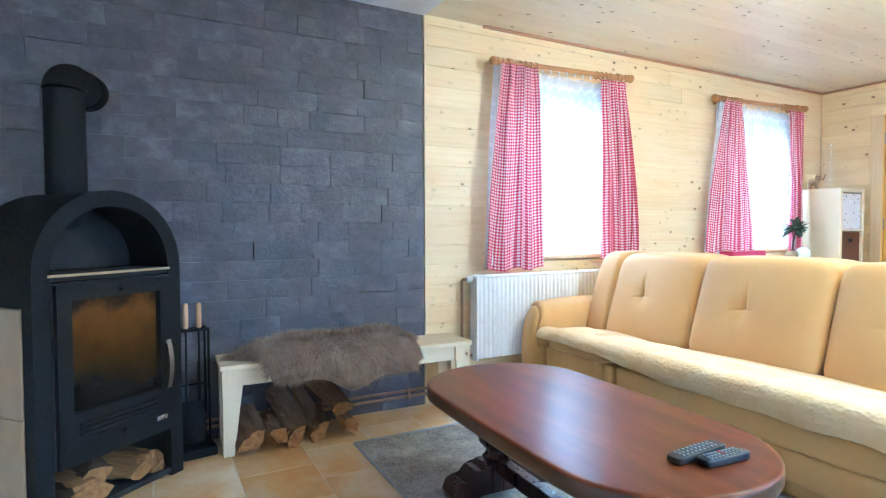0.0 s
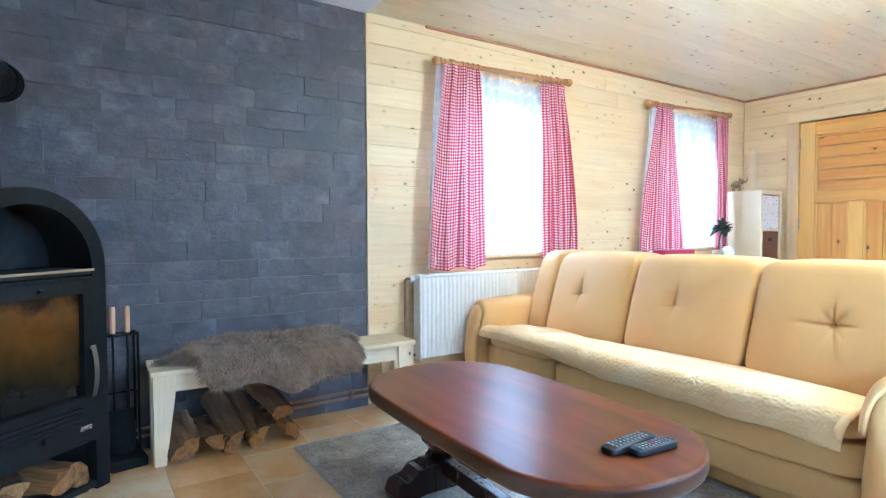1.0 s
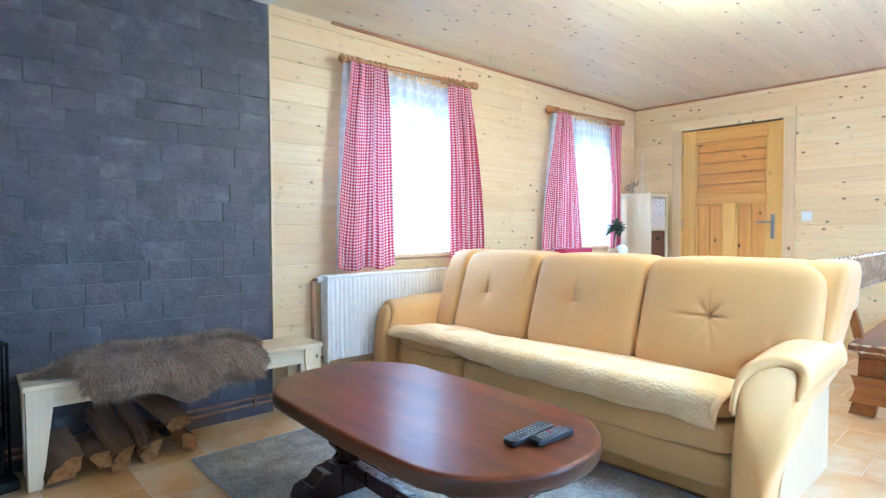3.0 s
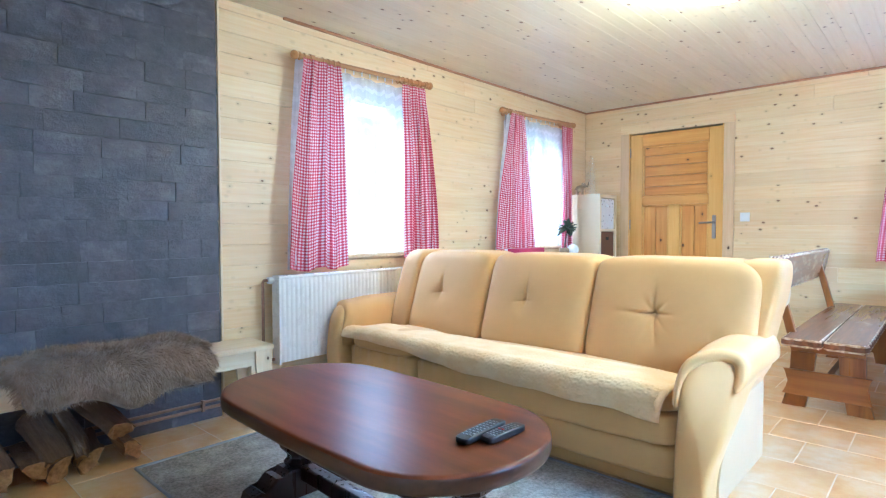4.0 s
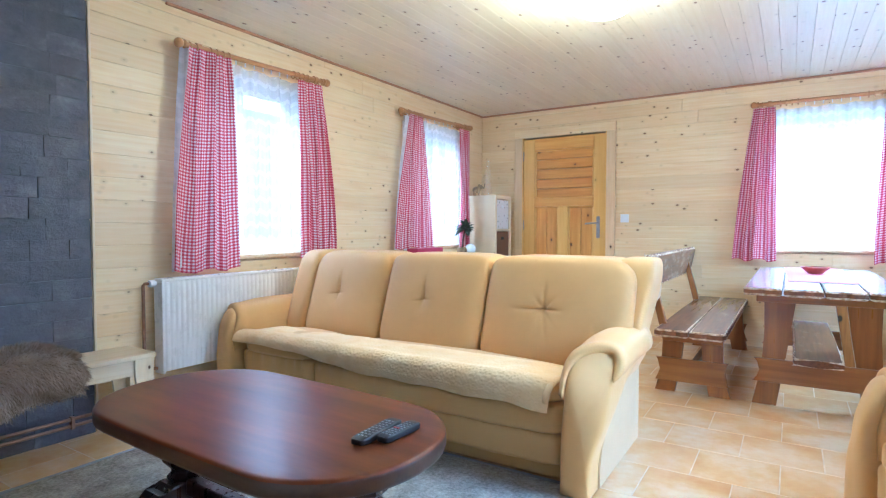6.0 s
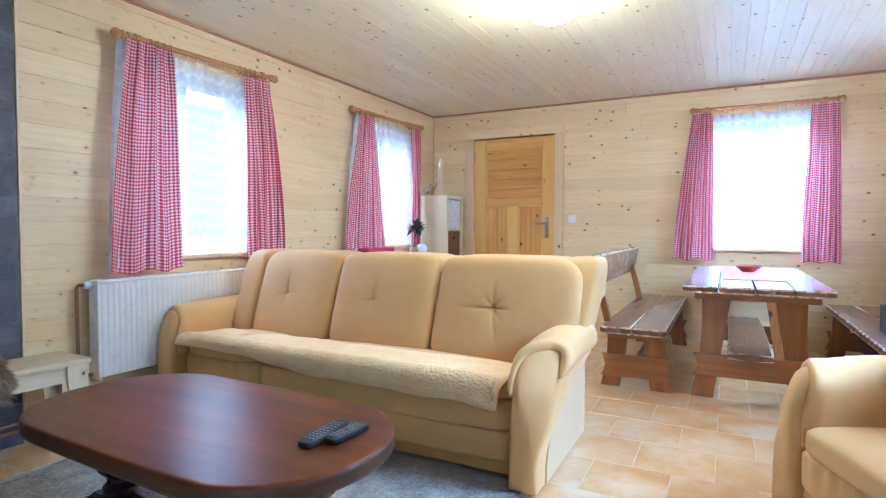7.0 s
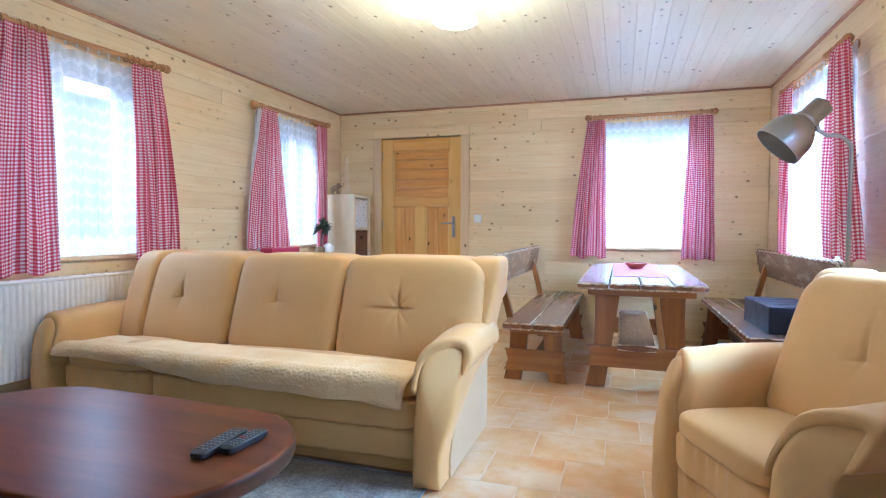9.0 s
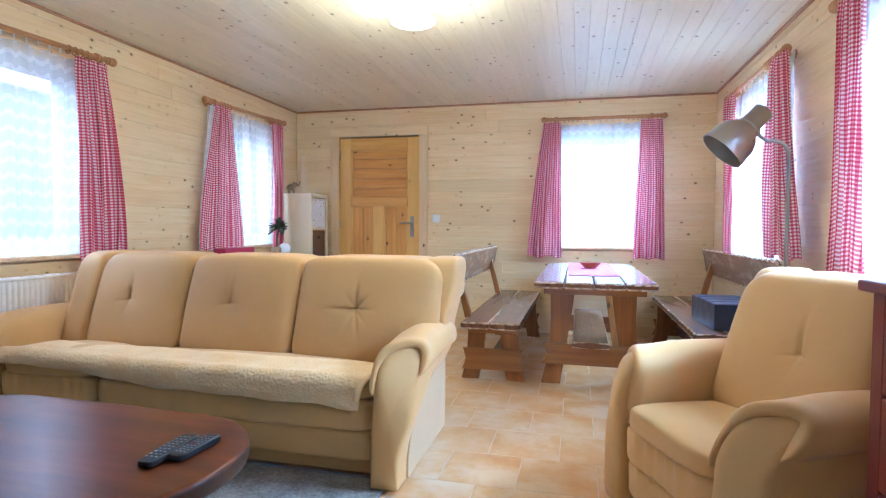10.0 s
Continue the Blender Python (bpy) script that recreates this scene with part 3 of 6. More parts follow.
# ---- windows ----
def window(idx, along, base, sign, a0, a1, light_sill):
    """A painted casement in its reveal. sign: the way out of the room."""
    def bx(u0, u1, d0, d1, z0, z1, bev=0.003):
        lo, hi = sorted((base + sign * d0, base + sign * d1))
        return B(lo, hi, u0, u1, z0, z1, bevel=bev) if along == "y" else B(u0, u1, lo, hi, z0, z1, bevel=bev)
    at = pose(0, 0, 0)
    w = thing(f"window_{idx}", at, "white casement window in a pine lined reveal", "window", kind="structure")
    z0, z1 = WIN_Z0, WIN_Z1
    part("reveal", bx(a0, a0 + 0.018, 0.0, 0.22, z0, z1), "frame_white", w)
    part("reveal", bx(a1 - 0.018, a1, 0.0, 0.22, z0, z1), "frame_white", w)
    part("reveal", bx(a0 + 0.018, a1 - 0.018, 0.0, 0.22, z1 - 0.018, z1), "frame_white", w)
    part("window_sill", bx(a0 - 0.03, a1 + 0.03, -light_sill, 0.0, z0 - 0.028, z0, 0.006), "trim_pine", w, "pale pine sill board")
    part("window_sill", bx(a0 + 0.018, a1 - 0.018, 0.0, 0.22, z0, z0 + 0.014), "frame_white", w, "white inner sill")
    f = part("window_frame", bx(a0 + 0.018, a0 + 0.078, 0.16, 0.215, z0 + 0.014, z1 - 0.018), "frame_white", w)
    part("window_frame", bx(a1 - 0.078, a1 - 0.018, 0.16, 0.215, z0 + 0.014, z1 - 0.018), "frame_white", w)
    part("window_frame", bx(a0 + 0.078, a1 - 0.078, 0.16, 0.215, z0 + 0.014, z0 + 0.084), "frame_white", w)
    part("window_frame", bx(a0 + 0.078, a1 - 0.078, 0.16, 0.215, z1 - 0.088, z1 - 0.018), "frame_white", w)
    mid = (a0 + a1) / 2
    part("window_frame", bx(mid - 0.04, mid + 0.04, 0.155, 0.21, z0 + 0.084, z1 - 0.088), "frame_white", w)
    for u0, u1 in ((a0 + 0.078, mid - 0.04), (mid + 0.04, a1 - 0.078)):
        p = part("pane", bx(u0, u1, 0.185, 0.189, z0 + 0.084, z1 - 0.088, 0), "glass", w)
        p.visible_shadow = False
    return w


window(1, "y", WEST, -1, 1.98, 2.94, 0.03)
window(2, "y", WEST, -1, 4.12, 5.08, 0.03)
window(3, "x", NORTH, 1, -0.285, 0.675, 0.03)
window(4, "y", EAST, 1, 3.74, 4.76, 0.03)
window(5, "y", EAST, 1, 1.89, 2.87, 0.03)
# added window, out of view: brightens the stove corner from the east backdrop
window(6, "y", EAST, 1, -0.16, 0.86, 0.03)


# ---- curtains ----
def curtain_rod(at, length, label):
    """A turned pole on two brackets, along local x, its wall at local y = 0.09."""
    t = thing("curtain_rod", at, label, "curtain rod", "curtain rods")
    part("pole", tube(bmesh.new(), [(-length / 2, 0, 0), (length / 2, 0, 0)], 0.0165, 16), "rod", t, smooth=40)
    for s in (-1, 1):
        prof = [(0.0165, 0), (0.025, 0.004), (0.026, 0.010), (0.022, 0.015), (0.019, 0.019), (0.024, 0.026), (0.029, 0.038), (0.028, 0.048), (0.021, 0.058), (0.010, 0.064), (0.0, 0.066)]
        part("finial", lathe(bmesh.new(), prof, 16, pose(s * length / 2 - s * 0.02, 0, 0, 0, s * 90, 0)), "rod", t, "turned end knob", smooth=50)
        bx = s * (length / 2 - 0.10)
        bm = tube(bmesh.new(), [(bx, 0, 0), (bx, 0.086, 0)], 0.013, 12)
        tube(bm, [(bx, 0.078, 0), (bx, 0.0895, 0)], 0.028, 14)
        tube(bm, [(bx - 0.014, 0, 0), (bx + 0.014, 0, 0)], 0.025, 16)
        part("bracket", bm, "rod", t, smooth=40)
    for s in (-1, 1):
        for i in range(6):
            rx = s * (length / 2 - 0.045 - 0.042 * i - (0.05 if i > 1 else 0))
            bm = bmesh.new()
            loop = [(rx + 0.002 * math.sin(a), 0.024 * math.sin(a), -0.006 + 0.024 * math.cos(a)) for a in [2 * math.pi * k / 16 for k in range(17)]]
            tube(bm, loop, 0.0042, 8, False)
            part("ring", bm, "rod", t, smooth=60)
    for i in range(7):
        hx = -length / 2 + 0.36 + (length - 0.72) * i / 6
        bm = B(hx - 0.004, hx + 0.004, -0.004, 0.004, -0.042, -0.012, 0.002)
        part("hook", bm, "white_plastic", t, "small white clip")
    return t


def curtain(at, top, bottom, z1, z0, folds, seed, waist=0.0, label="red and white gingham cotton curtain", fabric="gingham", depth=0.028, widen=1.3, grp="gingham curtains", bow=0.0, nm="curtain"):
    """Cloth hanging along local x in front of local y = 0; top and bottom: where its edges lie."""
    rnd = random.Random(seed)
    ph = [rnd.uniform(0, 6.28) for _ in range(5)]
    wid = (bottom[1] - bottom[0] + top[1] - top[0]) / 2 * widen

    def fn(u, v):
        s = v ** 1.3
        e0, e1 = bottom[0] + (top[0] - bottom[0]) * s, bottom[1] + (top[1] - bottom[1]) * s
        pinch = waist * math.sin(math.pi * v) ** 2
        mid = (e0 + e1) / 2
        xx = e0 + (e1 - e0) * u + (mid - (e0 + (e1 - e0) * u)) * pinch + bow * math.sin(math.pi * v)
        a = 2 * math.pi * folds * u + 2.6 * noise.noise(Vector((u * 3.2, 0.7 * v, ph[3] * 5)))
        amp = depth * (0.55 + 0.45 * (1 - v)) * (0.75 + 0.25 * math.sin(3 * v + ph[0]))
        th = a + ph[1] + 0.6 * math.sin(2.2 * v + ph[2])
        d = 1.25 * amp * (1.7 * abs(math.sin(th / 2)) - 1.05 + 0.25 * math.sin(2.3 * a + ph[3] + 1.5 * v) + 0.2 * math.sin(0.5 * a + ph[4]))
        d += 0.6 * amp * noise.noise(Vector((u * folds * 2.6, v * 2.2, ph[0] * 3))) + 0.9 * amp * noise.noise(Vector((u * folds * 0.9, v * 1.3, ph[2] * 3)))
        d += 0.14 * depth * math.sin(3.1 * a + ph[2] + 2 * noise.noise(Vector((u * 5, 0, ph[3])))) * smoothstep(0.45, 1.0, v)
        d *= 1.0 - 0.45 * smoothstep(0.93, 1.0, v)
        xx += 0.010 * noise.noise(Vector((u * 4, v * 2.5, ph[1] * 2))) * (1 - smoothstep(0.8, 1.0, v))
        xx += 0.45 * amp * math.sin(th)
        zz = z0 + (z1 - z0) * v + 0.006 * math.sin(a * 0.5 + ph[4]) * (1 - v) * 2
        return Vector((xx, -0.016 - d, zz))
    bm = sheet(bmesh.new(), fn, 110, 50, lambda u, v: (u * wid, v * (z1 - z0)))
    return solid(nm, bm, fabric, label, "curtain", grp, smooth=180, at=at)


def lace(at, x0, x1, z1, z0, seed, label="white lace net curtain with a scalloped hem"):
    rnd = random.Random(seed)
    ph = rnd.uniform(0, 6.28)

    def fn(u, v):
        d = 0.010 * math.sin(2 * math.pi * 11 * u + ph) + 0.005 * math.sin(2 * math.pi * 23 * u)
        hem = 0.010 * abs(math.sin(2 * math.pi * 14 * u)) * (1 - v) ** 8
        sag = -0.014 * math.sin(math.pi * ((u * 6) % 1.0)) * v ** 12
        return Vector((x0 + (x1 - x0) * u, -d, z0 - hem + sag + (z1 - z0) * v))
    bm = sheet(bmesh.new(), fn, 120, 30, lambda u, v: (u * (x1 - x0) * 1.3, v * (z1 - z0)))
    return solid("lace_curtain", bm, "lace", label, "curtain", "lace curtains", smooth=180, at=at)


def dressed_window(face, rod, left, right, zt, seed, lace_span, side=None):
    """Rod, lace and two gingham curtains. face: pose whose x runs along the wall and whose -y looks into the room; rod: its tips and their heights."""
    a, b, za, zb = rod
    tilt = math.degrees(math.atan2(zb - za, b - a))
    curtain_rod(face @ pose((a + b) / 2, -0.09, (za + zb) / 2, 0, -tilt, 0), b - a - 0.092, "honey coloured turned wooden curtain rod with rings")
    lace(face @ pose(0, -0.062, 0), lace_span[0], lace_span[1], zt - 0.010, WIN_Z0 + 0.010, seed)
    for i, (tp, bt, zbot, folds, waist, bow) in enumerate((left, right)):
        curtain(face @ pose(0, -0.094, 0), tp, bt, zt, zbot, folds, seed * 10 + i, waist, bow=bow)
    if side:
        curtain(face @ pose(0, -0.070, 0), side[0], side[1], zt, side[2], 2, seed * 10 + 7, 0.0, "white lace edging behind the gingham curtain", "lace_side", 0.008, 1.2, "lace curtains", nm="lace_curtain")


FACE_W, FACE_N, FACE_E = pose(WEST, 0, 0, 0, 0, 90), pose(0, NORTH, 0), pose(EAST, 0, 0, 0, 0, -90)
dressed_window(FACE_W, (1.848, 3.075, 2.108, 2.142), ((1.92, 2.195), (1.80, 2.245), 0.805, 4, 0.0, 0.0), ((2.758, 2.99), (2.775, 3.10), 0.84, 3, 0.0, 0.015), 2.10, 3, (1.93, 2.97), ((1.885, 1.99), (1.815, 1.95), 0.82))
dressed_window(FACE_W, (3.95, 5.25, 2.108, 2.142), ((4.08, 4.275), (3.865, 4.46), 0.875, 4, 0.0, 0.0), ((4.956, 5.175), (4.99, 5.15), 0.84, 3, 0.0, 0.0), 2.10, 5, (4.06, 5.11), ((4.05, 4.16), (3.88, 4.12), 0.87))
dressed_window(FACE_N, (-0.39, 0.787, 2.138, 2.138), ((-0.37, -0.205), (-0.515, -0.173), 0.782, 4, 0.0, 0.0), ((0.55, 0.745), (0.507, 0.786), 0.782, 4, 0.0, 0.0), 2.105, 7, (-0.33, 0.70))
dressed_window(FACE_E, (-4.93, -3.59, 2.118, 2.118), ((-4.90, -4.55), (-4.80, -4.55), 0.89, 3, 0.0, 0.0), ((-3.82, -3.56), (-3.85, -3.23), 0.905, 4, 0.0, -0.05), 2.105, 11, (-4.90, -3.55))
dressed_window(FACE_E, (-3.02, -1.75, 2.118, 2.118), ((-2.90, -2.67), (-2.93, -2.61), 0.88, 4, 0.0, 0.0), ((-1.98, -1.81), (-2.05, -1.77), 0.90, 4, 0.0, 0.0), 2.105, 13, (-2.88, -1.86))


# ---- door and switch ----
def inner_door():
    d = thing("door_1", pose(-2.13, NORTH, 0), "closed orange varnished wooden panel door", "door", kind="structure")
    hw, h = 0.4525, 2.035
    y0, y1 = -0.004, 0.036
    xl, xr = -hw + 0.128, hw - 0.122
    zr = 1.385
    part("stile", B(-hw, xl, y0, y1, 0.01, h, 0.004), "door_z", d)
    part("stile", B(xr, hw, y0, y1, 0.01, h, 0.004), "door_z", d)
    part("rail", B(xl, xr, y0, y1, h - 0.125, h, 0.004), "door_x", d)
    part("rail", B(xl, xr, y0, y1, zr - 0.085, zr, 0.004), "door_x", d)
    part("rail", B(xl, xr, y0, y1, 0.01, 0.20, 0.004), "door_x", d)
    mid = (xl + xr) / 2
    part("stile", B(mid - 0.055, mid + 0.055, y0, y1, 0.20, zr - 0.085, 0.004), "door_z", d)

    def moulding(x0, x1, z0, z1):
        for k in range(4):
            a = (x0, x1, z1 - 0.018, z1), (x0, x1, z0, z0 + 0.018), (x0, x0 + 0.018, z0 + 0.018, z1 - 0.018), (x1 - 0.018, x1, z0 + 0.018, z1 - 0.018)
            part("moulding", B(a[k][0], a[k][1], y0 + 0.006, y0 + 0.026, a[k][2], a[k][3], 0.006), "door_x" if k < 2 else "door_z", d)
    span = (h - 0.125 - zr) / 5
    for i in range(5):
        za = zr + i * span
        part("board", B(xl, xr, y0 + 0.022, y1 - 0.002, za + 0.002, za + span - 0.002, 0.004), "door_panel_x", d)
    moulding(xl, xr, zr, h - 0.125)
    for x0, x1 in ((xl, mid - 0.055), (mid + 0.055, xr)):
        part("panel", B(x0 + 0.001, (x0 + x1) / 2 - 0.0015, y0 + 0.022, y1 - 0.002, 0.20, zr - 0.085, 0.004), "door_panel_z", d)
        part("panel", B((x0 + x1) / 2 + 0.0015, x1 - 0.001, y0 + 0.022, y1 - 0.002, 0.20, zr - 0.085, 0.004), "door_panel_z", d)
        moulding(x0, x1, 0.20, zr - 0.085)
    for s in (-1, 1):
        part("jamb", B(min(s * 0.4545, s * 0.463), max(s * 0.4545, s * 0.463), -0.02, 0.10, 0.0, 2.05), "door_z", d)
        part("casing", B(min(s * 0.462, s * 0.556), max(s * 0.462, s * 0.556), -0.022, -0.001, 0.0, 2.05, 0.004), "trim_pine_z", d, "pale pine casing")
    part("casing", B(-0.556, 0.556, -0.022, -0.001, 2.05, 2.142, 0.004), "pine_x", d, "pale pine casing")
    hd = part("door_handle", B(0.365, 0.400, y0 - 0.009, y0, 0.96, 1.185, 0.006), "nickel", d, "grey metal lever handle")
    bm = tube(bmesh.new(), [(0.383, y0 - 0.006, 1.115), (0.383, y0 - 0.045, 1.115), (0.365, y0 - 0.052, 1.115), (0.27, y0 - 0.052, 1.112), (0.262, y0 - 0.050, 1.106)], 0.009, 10)
    part("lever", bm, "nickel", hd, smooth=60)
    part("hinge", tube(bmesh.new(), [(-0.4535, y0 - 0.004, 1.80), (-0.4535, y0 - 0.004, 1.90)], 0.008, 8), "nickel", d, smooth=60)
    part("hinge", tube(bmesh.new(), [(-0.4535, y0 - 0.004, 1.05), (-0.4535, y0 - 0.004, 1.15)], 0.008, 8), "nickel", d, smooth=60)


inner_door()
solid("door_backing", B(-2.59, -1.67, NORTH + 0.10, NORTH + 0.14, 0, 2.05), "trim_pine", "boarding behind the door", "wall", kind="structure")
sw = thing("light_switch", pose(-1.481, NORTH, 1.162), "square white plastic light switch on the pine wall", "light switch")
part("plate", B(-0.041, 0.041, -0.010, -0.0005, -0.041, 0.041, 0.004), "white_plastic", sw)
part("rocker", B(-0.028, 0.028, -0.0135, -0.0095, -0.028, 0.028, 0.002), "white_plastic", sw)


# ---- radiator and pipes ----
def radiator():
    r = thing("radiator", pose(WEST, 1.735, 0), "white ribbed panel radiator under the window", "radiator")
    z0, z1, L = 0.245, 0.776, 1.1
    for dx in (0.040, 0.105):
        bm = bmesh.new()
        n = 33

        def fn(u, v, dx=dx):
            k = u * n
            d = 0.0070 * smoothstep(0.12, 0.3, (k % 1.0)) * (1 - smoothstep(0.7, 0.88, (k % 1.0)))
            d *= smoothstep(0.03, 0.07, v) * (1 - smoothstep(0.93, 0.97, v))
            return Vector((dx + d, 0.02 + (L - 0.04) * u, z0 + 0.01 + (z1 - z0 - 0.02) * v))
        sheet(bm, fn, n * 8, 16)
        part("panel", bm, "white_metal", r, smooth=180)
    part("grille", B(0.035, 0.118, 0.0, L, z1 - 0.018, z1, 0.006), "white_metal", r)
    part("side_cover", B(0.035, 0.118, 0.0, 0.014, z0, z1 - 0.018, 0.004), "white_metal", r)
    part("side_cover", B(0.035, 0.118, L - 0.014, L, z0, z1 - 0.018, 0.004), "white_metal", r)
    part("back_bracket", B(0.0, 0.036, 0.18, 0.22, z0 + 0.1, z1 - 0.08), "white_metal", r)
    part("back_bracket", B(0.0, 0.036, 0.88, 0.92, z0 + 0.1, z1 - 0.08), "white_metal", r)
    bm = tube(bmesh.new(), [(0.06, -0.040, 0.750), (0.06, -0.012, 0.750)], [0.019, 0.021], 14)
    tube(bm, [(0.06, -0.012, 0.750), (0.06, 0.004, 0.750)], 0.012, 12)
    part("thermostat", bm, "white_plastic", r, "white thermostat head", smooth=40)


radiator()
pp = thing("heating_pipes", pose(WEST, 0, 0), "bare copper heating pipes along the wall foot", "pipe")
part("pipe", tube(bmesh.new(), [(0.036, -0.3, 0.104), (0.036, 1.657, 0.104), (0.036, 1.676, 0.115), (0.036, 1.676, 0.738), (0.04, 1.683, 0.750), (0.058, 1.700, 0.750)], 0.009, 10), "copper", pp, smooth=50)
part("pipe", tube(bmesh.new(), [(0.036, -0.3, 0.070), (0.036, 1.690, 0.070), (0.036, 1.706, 0.082), (0.036, 1.706, 0.260), (0.050, 1.715, 0.272), (0.06, 1.745, 0.272)], 0.009, 10), "copper", pp, smooth=50)
for y in (0.5, 1.3):
    part("pipe_clip", B(0.024, 0.05, y, y + 0.018, 0.055, 0.118, 0.003), "copper", pp)


# ---- stove ----
def arch(r, zc, z0, n=18):
    """Outline of a round-topped front, from bottom right over the top to bottom left."""
    return [(r, z0)] + [(r * math.cos(math.pi * i / n), zc + r * math.sin(math.pi * i / n)) for i in range(n + 1)] + [(-r, z0)]


def ring_prism(bm, outer, inner, y0, y1):
    """A band between two open outlines with as many points, extruded along y."""
    def row(o, y):
        return [bm.verts.new((p, y, q)) for p, q in o]
    a, b, c, d = row(outer, y0), row(inner, y0), row(outer, y1), row(inner, y1)
    n = len(outer)
    for i in range(n - 1):
        bm.faces.new((a[i], a[i + 1], b[i + 1], b[i]))
        bm.faces.new((c[i], d[i], d[i + 1], c[i + 1]))
        bm.faces.new((a[i], c[i], c[i + 1], a[i + 1]))
        bm.faces.new((b[i], b[i + 1], d[i + 1], d[i]))
    for i in (0, n - 1):
        bm.faces.new((a[i], b[i], d[i], c[i]))
    return bm


def split_log(length, r, seed, wedge=2.1):
    """A split billet along local x: cracked bark round the back, fibrous torn faces in front."""
    rnd = random.Random(seed)
    bm = bmesh.new()
    arc, torn, segs = 9, 5, 14
    h = wedge / 2
    outline = [(math.sin(-h + wedge * i / (arc - 1)), math.cos(-h + wedge * i / (arc - 1))) for i in range(arc)]
    ends = outline[-1], outline[0]
    outline += [(ends[0][0] * (1 - k / torn), ends[0][1] * (1 - k / torn)) for k in range(1, torn + 1)]
    outline += [(ends[1][0] * k / torn, ends[1][1] * k / torn) for k in range(1, torn)]
    m = len(outline)
    rag = [[rnd.uniform(-0.010, 0.010) for _ in range(m)] for _ in (0, 1)]
    rows = []
    for j in range(segs + 1):
        x = -length / 2 + length * j / segs
        ring = []
        for i, (py, pz) in enumerate(outline):
            bark = i < arc
            g = 1 + (0.10 if bark else 0.0) * noise.noise(Vector((x * 9, i * 0.7 + seed, seed * 1.7)))
            fibre = (0.007 if bark else 0.011) * noise.noise(Vector((x * (26 if bark else 8), i * 1.9, seed * 3.1)))
            bend = 0.012 * noise.noise(Vector((x * 6, seed * 3.1, 0.5)))
            jx = rag[0][i] if j == 0 else rag[1][i] if j == segs else 0.0
            ring.append(bm.verts.new((x + jx, r * py * g + bend + fibre, r * pz * g + bend - fibre)))
        rows.append(ring)
    for p, q in zip(rows, rows[1:]):
        for i in range(m):
            bm.faces.new((p[i], p[(i + 1) % m], q[(i + 1) % m], q[i])).material_index = 0 if i < arc - 1 else 1
    for ring in (rows[0][::-1], rows[-1]):
        bm.faces.new(ring).material_index = 1
    return bm


def log(at, length, r, seed, wedge=2.1, grp="firewood under the bench", label="split firewood billet with bark"):
    return solid("firewood_log", split_log(length, r, seed, wedge), ["log_bark", "log_cut"], label, "firewood", grp, at=at)


STOVE = pose(-2.577, -0.149, 0, 0, 0, 129.7)


